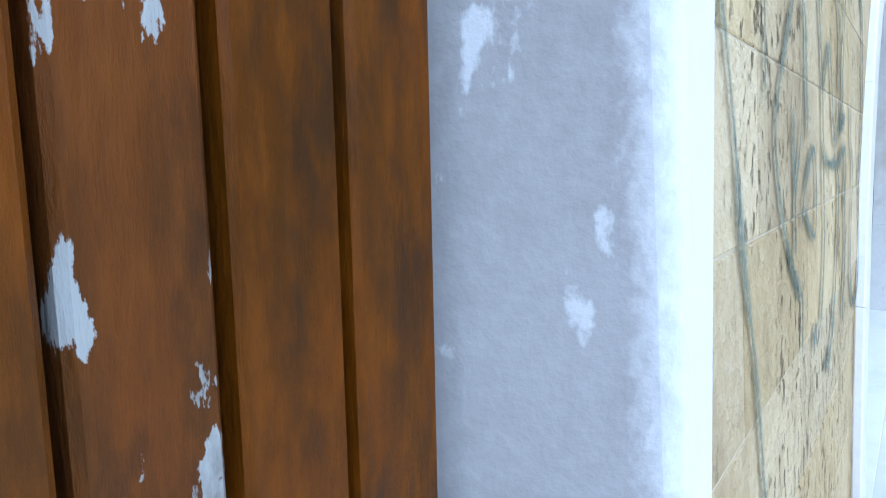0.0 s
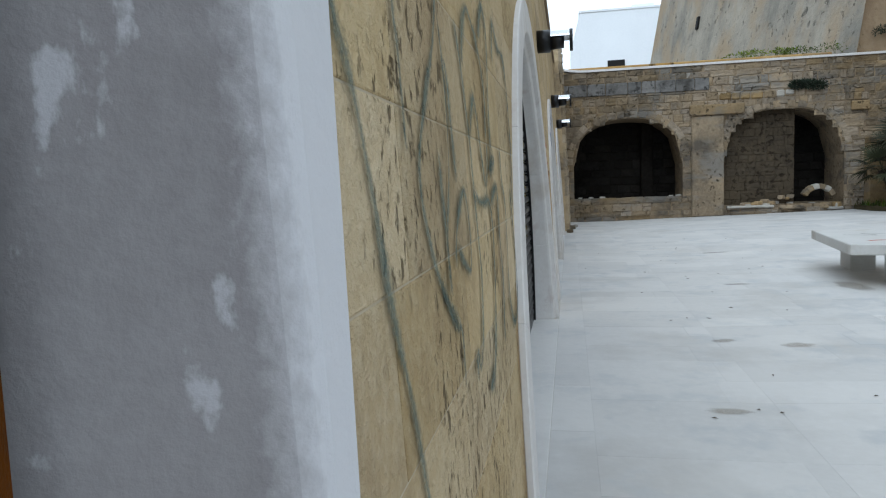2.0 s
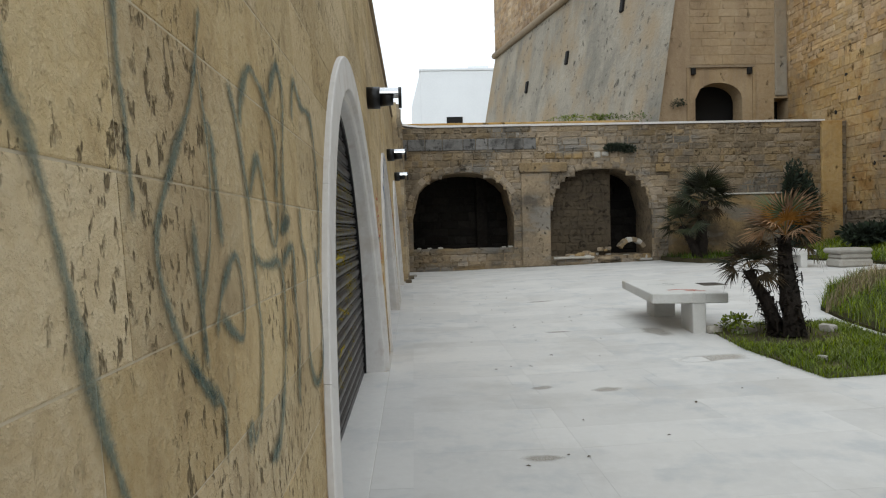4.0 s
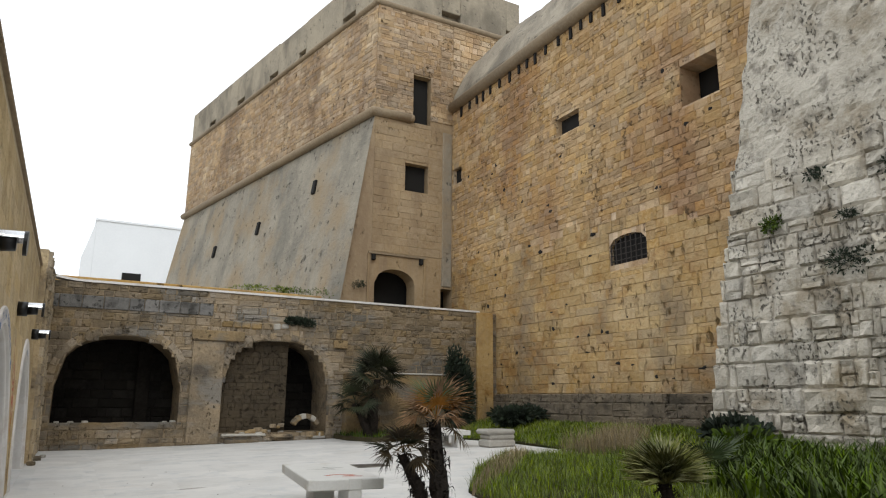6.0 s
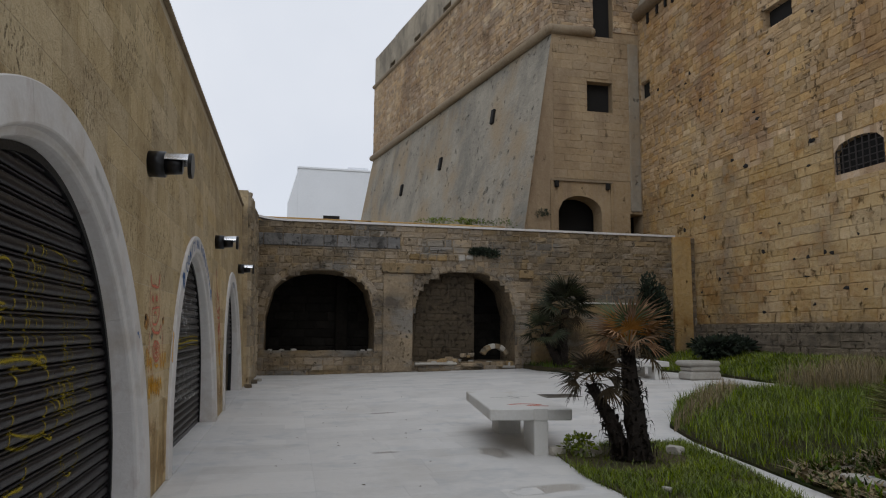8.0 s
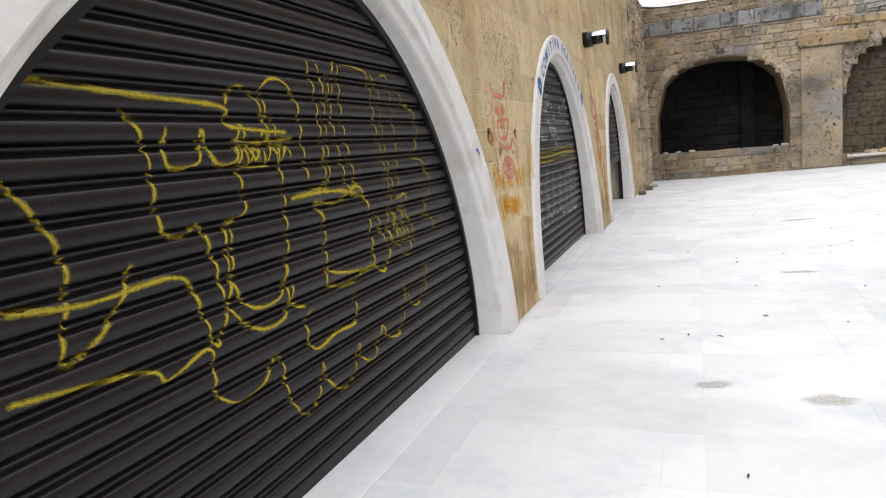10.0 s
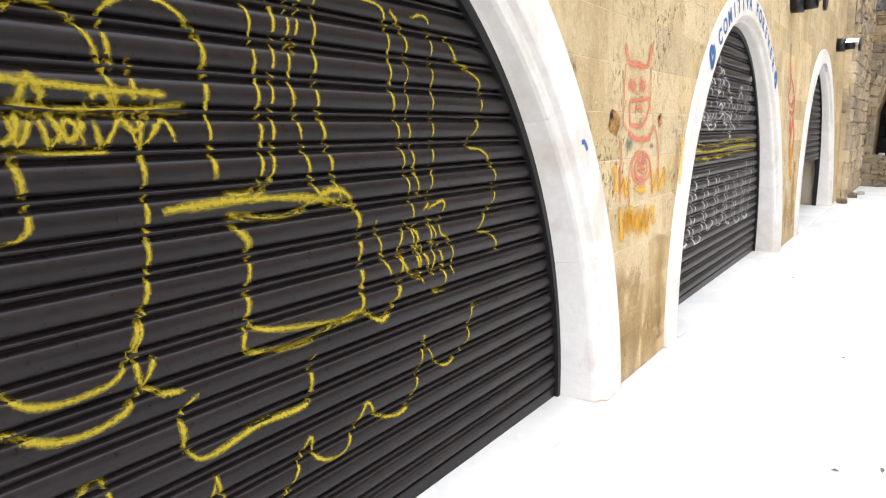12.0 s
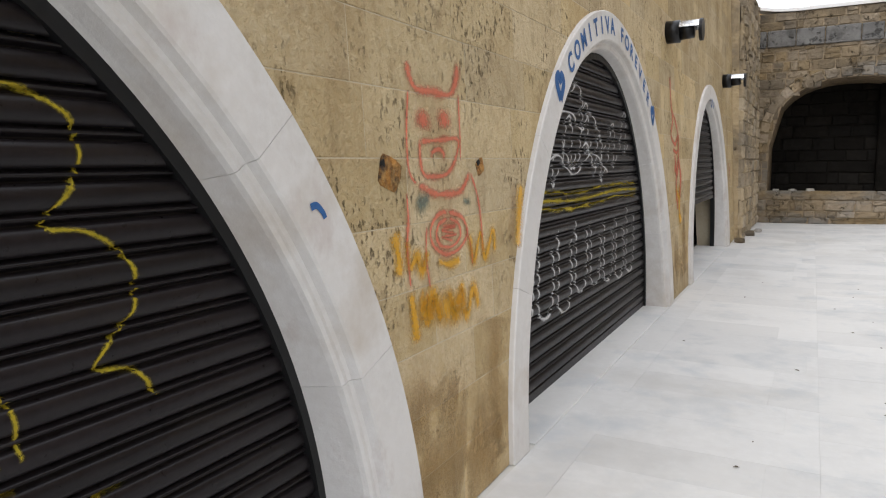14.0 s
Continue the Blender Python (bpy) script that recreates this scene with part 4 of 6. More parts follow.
# ---- white house far behind ----
house = empty("house", "plain white flat-roofed house beyond the castle", "house", at=(1.5, 75, 0))
part("house_body", box_bm(0, 14, 0, 10, 0, 18.4, 0.02), M_WHITEWALL, house)
part("parapet", box_bm(-0.1, 14.1, -0.1, 10.1, 18.4, 18.62, 0.02), M_WHITEWALL, house)
part("window", box_bm(2.7, 4.4, -0.06, 0.05, 12.6, 13.5), M_DARK, house, "dark window")
wing = box_bm(-1.0, 0, 0.0, 8, 0, 14.6)
for v in wing.verts:
    v.co.z += 3.8 if v.co.z > 10 and v.co.x > -0.5 else 0
part("side_wing", wing, M_WHITEWALL, house)
part("chimney", box_bm(5.2, 7.4, 1, 3, 18.6, 19.1, 0.02), M_WHITEWALL, house)

# ---- closing walls behind the start ----
tagged(part("wall_south", box_bm(-3, 17, -8.6, -8, 0, 6), M_RUBBLE_JOINT), "plain rubble wall closing the yard", "wall", kind="structure")


# ---- arcade corner: rougher end of the side wall ----
END_M = Matrix(((0, -1, -0.03, 0.12), (1, 0, 0, 0), (0, 0, 1, 0), (0, 0, 0, 1)))
wall_corner = pierced("wall_corner", END_M @ Matrix.Translation((0, 0.05, 0)), 23.55, 28.3, 0, 5.5, 0.6, [], M_CORNER, "rough rubble end of the arcade wall")
masonry(wall_corner, "rubble_stone", M_CORNER, END_M, 23.55, 28.0, 0, 5.45, 0.27, 0.42, 0.11, 0.0, no_skip, 200, 21, "rubble_rest", 0.6, shapes=ERODED)


# ---- things of the yard ----
def stone_bm(r, seed, flat_z=0.7, bm=None, at=(0, 0, 0)):
    bm = bm or bmesh.new()
    g = bmesh.ops.create_icosphere(bm, subdivisions=2, radius=1)["verts"]
    q = Euler((seed * 1.3, seed * 0.7, seed * 2.1)).to_matrix()
    for v in g:
        d = q @ v.co
        k = 1 + 0.35 * noise.noise(d * 1.3 + Vector((seed, 0, 0))) + 0.12 * noise.noise(d * 3.7 + Vector((0, seed, 0)))
        c = v.co * k
        c = Vector((max(-0.8, min(0.8, c.x)), max(-0.75, min(0.75, c.y)), max(-0.6, min(0.6, c.z))))
        v.co = Vector(at) + Vector((c.x * r, c.y * r * 0.8, c.z * r * flat_z))
    return bm


def bench(x, y, turn, length, width, height, label):
    """A thick slab on two upright plates; the near plate runs up through the slab's end."""
    b = empty("stone_bench", label, "bench", "stone benches", at=(x, y, slope(x)), turn=turn)
    part("seat_slab", box_bm(-width / 2, width / 2, -length / 2, length / 2, height - 0.14, height, 0.012), M_BENCH, b)
    part("leg", box_bm(0.03, 0.21, -length / 2 - 0.006, -length / 2 + 0.62, -0.03, height - 0.14, 0.01), M_BENCH, b)
    part("leg_head", box_bm(0.03, 0.21, -length / 2 - 0.012, -length / 2 + 0.1, height - 0.139, height + 0.004, 0.006), M_BENCH, b, "upper end of the leg, let into the slab")
    part("leg", box_bm(-0.12, 0.21, length / 2 - 0.72, length / 2 - 0.1, -0.03, height - 0.14, 0.01), M_BENCH, b)
    return b


bench_near = bench(4.27, 12.97, -7.8, 2.42, 1.02, 0.55, "white stone slab bench with red scrawl on its seat")
bench(11.45, 22.4, -12, 2.2, 0.9, 0.5, "low white stone bench before the bridge wall")


def bench_place(u, v):
    return Vector((u, v, 0.553))


for k, pts in enumerate((((-0.2, -0.75), (0.0, -0.65), (0.2, -0.75), (0.05, -0.85), (0.3, -0.9)), ((-0.3, 0.2), (0.1, 0.1), (0.0, 0.4), (0.3, 0.3)))):
    ribbon("scrawl", pts, 0.07 if k == 0 else 0.025, M_RED if k == 0 else M_GREEN, bench_near, bench_place, "faded paint scrawl", seed=k)

cairn = empty("stone_stack", "stack of rough white stone blocks on the paving", "stones", at=(12.45, 21.0, slope(12.45)))
for k, (dx, dy, dz, w, d, h) in enumerate(((0, 0, 0.0, 0.95, 0.7, 0.22), (0.02, 0, 0.22, 0.9, 0.65, 0.16), (-0.03, 0.02, 0.38, 1.0, 0.75, 0.14))):
    part("stone_slab", box_bm(dx - w / 2, dx + w / 2, dy - d / 2, dy + d / 2, dz - 0.01, dz + h, 0.055), M_STONE, cairn)

cover = empty("drain_cover", "rusty rectangular drain cover flush in the paving", "drain cover", at=(7.12, 18.2, slope(7.12)))
part("cover_plate", box_bm(-0.42, 0.42, -0.35, 0.35, 0.0, 0.012, 0.004), M_MANHOLE, cover)
for i in range(5):
    part("rib", box_bm(-0.38, 0.38, -0.27 + i * 0.13, -0.24 + i * 0.13, 0.012, 0.018), M_IRON, cover)


# ---- marks and litter on the paving ----
M_MARK = surf("damp_brown_mark", ((0.36, 0.315, 0.25), (0.42, 0.38, 0.32), (0.29, 0.25, 0.19)), 0.8, 3, 18, bump=0.1, spec=0.2, spray=0.6)
M_SPECK = flat("dry_leaf_bits", (0.10, 0.075, 0.05), 0.9)


def stain_patch(x, y, rx, ry, seed):
    verts, n = [], 26
    for i in range(n):
        a = 2 * math.pi * i / n
        k = 1 + 0.45 * noise.noise(Vector((math.cos(a) * 1.4, math.sin(a) * 1.4, seed)))
        px, py = x + math.cos(a) * rx * k, y + math.sin(a) * ry * k
        verts.append((px, py, slope(px) + 0.0035))
    inner = [(x + (p[0] - x) * 0.55, y + (p[1] - y) * 0.55, p[2]) for p in verts]
    ob = raw("floor_stain", verts + inner, [(i, (i + 1) % n, n + (i + 1) % n, n + i) for i in range(n)] + [tuple(range(n, 2 * n))], M_MARK)
    ob.data.attributes.new("cover", "FLOAT", "POINT").data.foreach_set("value", [0.0] * n + [0.62] * n)
    tagged(ob, "faint brown stain dried on the paving", "stain", "floor stains")


for k, q in enumerate(((3.75, 10.1, 0.5, 0.2), (3.72, 12.1, 0.22, 0.5), (2.15, 9.0, 0.16, 0.10), (1.55, 9.2, 0.14, 0.09), (2.4, 12.5, 0.22, 0.08), (1.2, 7.2, 0.2, 0.07), (2.9, 16.5, 0.4, 0.1))):
    stain_patch(*q, k + 0.5)
r = random.Random(23)
for k in range(44):
    x, y = r.uniform(0.35, 4.0), r.uniform(6.0, 20.0)
    l, w, a = r.uniform(0.012, 0.035), r.uniform(0.006, 0.014), r.uniform(0, 6.28)
    c, s2 = math.cos(a), math.sin(a)
    z = slope(x) + 0.003
    ob = raw("leaf_bit", [(-c * l, -s2 * l, 0.0), (s2 * w, -c * w, 0.006), (c * l, s2 * l, 0.002), (-s2 * w, c * w, 0.008)], [(0, 1, 2, 3)], M_SPECK)
    ob.matrix_basis = Matrix.Translation((x, y, z))
    tagged(ob, "small dry leaf lying on the paving", "leaf", "dry leaves")

# ---- planted beds ----
def inside(poly, x, y):
    hit = False
    for (xa, ya), (xb, yb) in zip(poly, poly[1:] + poly[:1]):
        if (ya > y) != (yb > y) and x < (xb - xa) * (y - ya) / (yb - ya) + xa:
            hit = not hit
    return hit


BED_A = [(4.25, 8.92), (5.6, 8.95), (6.02, 10.6), (6.22, 12.0), (5.4, 12.15), (4.42, 11.85), (4.24, 10.5)]
BED_B = [(5.55, 5.2), (5.56, 6.8), (5.68, 7.75), (5.92, 8.8), (6.12, 10.1), (6.45, 12.0), (6.85, 13.25), (8.4, 15.5), (10.4, 17.3), (11.3, 16.9), (13.2, 16.2), (15.2, 15.6), (15.2, 3.0), (5.6, 3.0)]
BED_C = [(13.5, 16.3), (13.3, 19.3), (13.55, 22.0), (13.2, 24.6), (13.9, 25.9), (15.2, 27.4), (17.0, 27.9), (17.0, 14.8), (15.2, 15.6)]
BED_D = [(9.7, 26.6), (10.1, 25.2), (11.0, 25.0), (12.0, 26.2), (12.6, 27.95), (9.7, 27.95)]


def earth(x, y):
    z = slope(x) + 0.012
    if x > 13:
        z += 0.42 * min(1.0, (x - 13) / 3.2) ** 1.2
    elif x > 6:
        z += 0.12 * min(1.0, (x - 6) / 3.0)
    return z + 0.012 * noise.noise(Vector((x * 1.3, y * 1.3, 0)))


def bed(name, poly, label, mat=M_SOIL):
    bm = bmesh.new()
    ring = [bm.verts.new((x, y, earth(x, y))) for x, y in poly]
    low = [bm.verts.new((x, y, slope(x) - 0.05)) for x, y in poly]
    for i in range(len(poly)):
        j = (i + 1) % len(poly)
        bm.faces.new((low[i], low[j], ring[j], ring[i]))
    top = bm.faces.new(ring)
    bmesh.ops.triangulate(bm, faces=[top])
    bmesh.ops.subdivide_edges(bm, edges=[e for e in bm.edges if abs(e.verts[0].co.z - e.verts[1].co.z) < 0.6], cuts=3, use_grid_fill=True)
    for v in bm.verts:
        if v.co.z > slope(v.co.x) + 0.01:
            v.co.z = earth(v.co.x, v.co.y) + 0.01
    return tagged(part(name, bm, mat), label, "planting bed", kind="structure")


bed("bed_small", BED_A, "small planting bed of soil around the palm")
bed("bed_large", BED_B, "overgrown planting bed along the tower foot", M_TURF)
bed("bed_back", BED_C, "grassy bank below the curtain wall", M_TURF)
bed("bed_corner", BED_D, "patch of soil at the foot of the bridge wall")


def blades(name, poly, count, low, high, width, mat, label, seed, density=None, lean=0.7):
    r = random.Random(seed)
    xs, ys = [p[0] for p in poly], [p[1] for p in poly]
    verts, faces, made = [], [], 0
    while made < count:
        x, y = r.uniform(min(xs), max(xs)), r.uniform(min(ys), max(ys))
        k = density(x, y) if density else 1
        if not inside(poly, x, y) or r.random() > k:
            made += 0.02
            continue
        made += 1
        patch = 0.55 + 0.9 * (0.5 + 0.5 * noise.noise(Vector((x * 1.1, y * 1.1, 7))))
        h, w, a = r.uniform(low, high) * patch, width * r.uniform(0.6, 1.3), r.uniform(0, 6.283)
        c, s, bend = math.cos(a), math.sin(a), r.uniform(0.1, lean) * h
        z, b = earth(x, y) - 0.005, len(verts)
        verts += [(x - s * w, y + c * w, z), (x + s * w, y - c * w, z), (x + s * w * 0.8 + c * bend * 0.35, y - c * w * 0.8 + s * bend * 0.35, z + h * 0.6),
                  (x - s * w * 0.8 + c * bend * 0.35, y + c * w * 0.8 + s * bend * 0.35, z + h * 0.6), (x + c * bend, y + s * bend, z + h)]
        faces += [(b, b + 1, b + 2, b + 3), (b + 3, b + 2, b + 4)]
    return tagged(raw(name, verts, faces, mat), label, "grass", kind="stuff")


def grassy(x, y):
    if y < 9.8 and x < 7.9:
        return 0.012
    return 0.9 if noise.noise(Vector((x * 0.6, y * 0.6, 2))) > -0.35 else 0.35


BED_A_EDGE = [(5.1 + (x - 5.1) * 1.05, 10.5 + (y - 10.5) * 1.03) for x, y in BED_A]
blades("grass", BED_A_EDGE, 14000, 0.03, 0.095, 0.0035, M_GRASS, "short green grass round the palm foot", 1, lambda x, y: 0.12 if (x - 5.0) ** 2 + (y - 11.2) ** 2 < 0.55 else (1 if noise.noise(Vector((x * 2.2, y * 2.2, 3))) > -0.25 else 0.3), 1.3)
blades("grass", BED_B, 46000, 0.07, 0.23, 0.0048, M_GRASS, "tall spring grass in the large bed", 2, grassy, 1.0)
blades("grass", BED_C, 15000, 0.10, 0.24, 0.010, M_GRASS, "bright grass on the bank", 3, None, 1.0)
blades("grass", BED_D, 900, 0.08, 0.25, 0.014, M_WEED, "weeds at the bridge wall foot", 4)
blades("dry_grass", [(11.2, 16.4), (13.0, 17.2), (14.6, 18.6), (14.8, 17.0), (12.6, 15.4)], 1800, 0.3, 0.75, 0.006, M_DRYGRASS, "brown dry grass tufts", 5)
blades("dry_grass", [(6.5, 12.6), (7.0, 13.2), (8.6, 15.3), (10.4, 17.1), (10.4, 16.4), (8.0, 13.8)], 900, 0.12, 0.34, 0.006, M_DRYGRASS, "pale dry grass along the bed edge", 6)
blades("weeds", [(5.50, 4.0), (5.50, 6.8), (5.62, 7.75), (6.7, 8.1), (9.5, 9.5), (11, 7.5), (9, 4.0)], 11000, 0.06, 0.20, 0.024, M_WEED, "broad-leaved weeds by the paving edge", 7, None, 1.6)
blades("grass", [(5.50, 4.0), (5.52, 7.2), (5.62, 7.7), (6.4, 8.0), (9.5, 9.5), (11, 7.5), (9, 4.0)], 9000, 0.08, 0.26, 0.004, M_GRASS, "grass among the weeds by the paving edge", 17, None, 1.0)
blades("weeds", [(8.2, 7.5), (9.2, 10.5), (13.8, 13.5), (14.9, 10), (12, 6.5)], 6500, 0.2, 0.6, 0.026, M_WEED, "tall dark weeds below the tower", 8, None, 1.2)
blades("dead_leaves", [(5.66, 7.5), (5.93, 8.7), (6.16, 9.9), (7.0, 10.2), (8.4, 10.0), (8.2, 8.8), (6.6, 7.9)], 3400, 0.03, 0.12, 0.03, M_DRYGRASS, "dry fallen fronds and leaves among the stones", 18, None, 3.0)
blades("weeds", [(5.64, 7.5), (5.91, 8.7), (6.14, 9.9), (7.0, 10.2), (8.4, 10.0), (8.2, 8.8), (6.6, 7.9)], 1500, 0.05, 0.16, 0.02, M_WEED, "scattered weeds among the stones", 19, None, 1.6)


def tuft(name, at, size, count, mat, label, category="bush", seed=0, droop=0.0, group=""):
    """A small bush: many leaf blades thrown round a few lobes."""
    r = random.Random(seed)
    verts, faces = [], []
    lobes = [Vector((r.uniform(-.45, .45) * size[0], r.uniform(-.45, .45) * size[1], r.uniform(0.25, .7) * size[2])) for _ in range(7)]
    for _ in range(count):
        c = r.choice(lobes)
        d = Vector((r.gauss(0, 1), r.gauss(0, 1), r.gauss(0.2, 1))).normalized()
        p = c + Vector((d.x * size[0], d.y * size[1], d.z * size[2])) * r.uniform(0.15, 0.38)
        p.z = max(p.z, 0.0) - droop * (p.x ** 2 + p.y ** 2)
        t = d.cross(Vector((r.gauss(0, 1), r.gauss(0, 1), r.gauss(0, 1)))).normalized()
        l = min(size) * r.uniform(0.12, 0.26)
        w = l * r.uniform(0.2, 0.35)
        b = len(verts)
        e = p + d * l
        verts += [p - t * w, p + t * w, e + t * w * 0.6, e - t * w * 0.6]
        faces.append((b, b + 1, b + 2, b + 3))
    thing = empty(name, label, category, group, at=at)
    raw("foliage", verts, faces, mat, thing, kind="stuff")
    return thing



def fan_mesh(name, mat, petiole, reach, blades_n, spread, droop, seed):
    r = random.Random(seed)
    verts, faces = [], []

    def add(p, q, w, sag):
        p, q = Vector(p), Vector(q)
        d = (q - p).normalized()
        side = Vector((-d.y, d.x, 0))
        b = len(verts)
        for t, k in ((0, 0.5), (0.35, 1), (0.7, 0.75), (1, 0.06)):
            c = p.lerp(q, t) - Vector((0, 0, sag * t ** 2.2))
            verts.extend((c - side * w * k + Vector((0, 0, w * 0.5 * k)), c, c + side * w * k + Vector((0, 0, w * 0.5 * k))))
        for i in range(3):
            a = b + i * 3
            faces.extend(((a, a + 1, a + 4, a + 3), (a + 1, a + 2, a + 5, a + 4)))

    add((0, 0, 0), (petiole, 0, 0), 0.012, 0.0)
    for i in range(blades_n):
        a = radians(spread) * (i / (blades_n - 1) - 0.5) + r.uniform(-.03, .03)
        l = reach * (0.72 + 0.28 * math.cos(a)) * r.uniform(0.85, 1.08)
        add((petiole * 0.97, 0, 0), (petiole * 0.97 + math.cos(a) * l, math.sin(a) * l, 0), reach * 0.035, droop * l * r.uniform(0.6, 1.4))
    me = bpy.data.meshes.new(name)
    me.from_pydata(verts, [], faces)
    me.materials.append(mat)
    return me


def trunk_part(parent, base, top, r0, r1, seed):
    r = random.Random(seed)
    base, top = Vector(base), Vector(top)
    bm = bmesh.new()
    d = (top - base)
    q = d.to_track_quat("Z", "Y").to_matrix()
    rings = 9
    prev = None
    for i in range(rings + 1):
        t = i / rings
        c = base.lerp(top, t) + q @ Vector((0.04 * math.sin(t * 3), 0.03 * math.sin(t * 4), 0))
        rad = r0 + (r1 - r0) * t
        ring = [bm.verts.new(c + q @ Vector((math.cos(a) * rad, math.sin(a) * rad, 0)) * r.uniform(0.85, 1.15)) for a in [k * math.pi / 5 for k in range(10)]]
        if prev:
            for k in range(10):
                bm.faces.new((prev[k], prev[(k + 1) % 10], ring[(k + 1) % 10], ring[k]))
        prev = ring
    for _ in range(int(150 * d.length)):
        t, a = r.random(), r.uniform(0, 6.283)
        rad = (r0 + (r1 - r0) * t) * 0.9
        c = base.lerp(top, t) + q @ Vector((0.04 * math.sin(t * 3), 0.03 * math.sin(t * 4), 0))
        o = q @ Vector((math.cos(a), math.sin(a), 0))
        s = q @ Vector((-math.sin(a), math.cos(a), 0))
        up = d.normalized()
        p = c + o * rad
        e = p + o * r.uniform(0.03, 0.085) + up * r.uniform(-0.06, 0.07)
        w = r.uniform(0.014, 0.03)
        bm.faces.new([bm.verts.new(v) for v in (p - s * w, p + s * w, e + s * w * 0.5, e - s * w * 0.5)])
    for _ in range(int(90 * d.length)):
        t, a = r.random() ** 1.3, r.uniform(0, 6.283)
        rad = (r0 + (r1 - r0) * t) * 0.95
        c = base.lerp(top, t) + q @ Vector((0.04 * math.sin(t * 3), 0.03 * math.sin(t * 4), 0))
        o, s = q @ Vector((math.cos(a), math.sin(a), 0)), q @ Vector((-math.sin(a), math.cos(a), 0))
        p = c + o * rad
        k = p + o * r.uniform(0.05, 0.10) + Vector((0, 0, r.uniform(-0.02, 0.05)))
        e = k + o * r.uniform(0.0, 0.04) - Vector((0, 0, r.uniform(0.05, 0.14)))
        w = r.uniform(0.01, 0.022)
        ring = [bm.verts.new(v) for v in (p - s * w, p + s * w, k + s * w * 0.8, k - s * w * 0.8, e)]
        bm.faces.new(ring[:4])
        bm.faces.new((ring[3], ring[2], ring[4]))
    return part("trunk", bm, M_TRUNK, parent, "shaggy fibrous palm trunk")


def crown(parent, at, mesh, count, lo, hi, scale, seed, lean=0):
    r = random.Random(seed)
    for i in range(count):
        az = i * 137.5 + r.uniform(-20, 20)
        el = lo + (hi - lo) * (i + 0.5) / count
        ob = new("fan_leaf", mesh)
        ob.parent = parent
        ob.matrix_basis = pose(*at, 0, 0, az) @ pose(0, 0, 0, 0, -el, 0) @ pose(0, 0, 0, r.uniform(-35, 35), 0, 0) @ Matrix.Diagonal((*[scale * r.uniform(0.8, 1.15)] * 3, 1))


GREEN_FAN = fan_mesh("fan_leaf", M_PALM, 0.42, 0.5, 22, 210, 0.18, 1)
DRY_FAN = fan_mesh("fan_leaf", M_PALMDRY, 0.35, 0.46, 20, 200, 0.35, 2)
M_SOFT = surf("soft_olive_fan", ((0.17, 0.165, 0.045), (0.095, 0.105, 0.027), (0.31, 0.29, 0.14)), 0.7, 1.2, 9, bump=0.05, piece=0.3, spec=0.1)
SOFT_FAN = fan_mesh("fan_leaf", M_SOFT, 0.26, 0.74, 34, 130, 0.5, 3)

DARK_FAN = fan_mesh("fan_leaf", M_DARKFAN, 0.42, 0.5, 20, 200, 0.25, 5)
BROWN_FAN = fan_mesh("fan_leaf", M_BROWNFAN, 0.38, 0.46, 20, 190, 0.45, 6)
palm = empty("fan_palm", "twin-trunked fan palm with brown dry fronds over dark ones", "palm", "fan palms", at=(5.08, 11.1, slope(5) + 0.03))
trunk_part(palm, (-0.1, 0.05, 0), (-0.42, 0.12, 0.84), 0.10, 0.055, 1)
trunk_part(palm, (0.04, -0.1, 0), (0.02, 0.05, 1.25), 0.14, 0.07, 2)
crown(palm, (-0.42, 0.12, 0.86), BROWN_FAN, 16, -30, 80, 0.6, 4)
crown(palm, (-0.42, 0.12, 0.86), DARK_FAN, 5, 0, 60, 0.55, 5)
crown(palm, (0.02, 0.05, 1.28), DRY_FAN, 12, 0, 85, 0.78, 6)
crown(palm, (0.02, 0.05, 1.3), GREEN_FAN, 3, 40, 85, 0.8, 7)
crown(palm, (0.02, 0.05, 1.26), BROWN_FAN, 6, -30, 40, 0.7, 17)

palm = empty("fan_palm", "dark green fan palm by the bridge wall", "palm", "fan palms", at=(10.45, 26.0, slope(10.45) + 0.03))
trunk_part(palm, (0, 0, 0), (0.15, 0.1, 2.1), 0.22, 0.13, 8)
trunk_part(palm, (-0.1, 0, 0), (-0.7, 0.0, 1.25), 0.17, 0.1, 9)
crown(palm, (0.15, 0.1, 2.15), DARK_FAN, 28, -10, 85, 1.5, 10)
crown(palm, (-0.7, 0.0, 1.3), DARK_FAN, 16, -40, 70, 1.05, 11)
crown(palm, (0.15, 0.1, 2.05), BROWN_FAN, 8, -65, -20, 1.0, 12)

palm = empty("fan_palm", "young fan palm with drooping soft fronds", "palm", "fan palms", at=(7.17, 9.1, earth(7.17, 9.1)))
trunk_part(palm, (0, 0, -0.02), (-0.05, 0.02, 0.5), 0.085, 0.06, 13)
crown(palm, (-0.05, 0.02, 0.36), SOFT_FAN, 36, 60, 92, 0.66, 14)

palm = empty("fan_palm", "low dwarf palm with broad grey-green leaves", "palm", "fan palms", at=(9.6, 10.6, earth(9.6, 10.6)))
trunk_part(palm, (0, 0, -0.02), (0, 0, 0.2), 0.09, 0.07, 15)
crown(palm, (0, 0, 0.2), GREEN_FAN, 9, 25, 65, 0.95, 16)

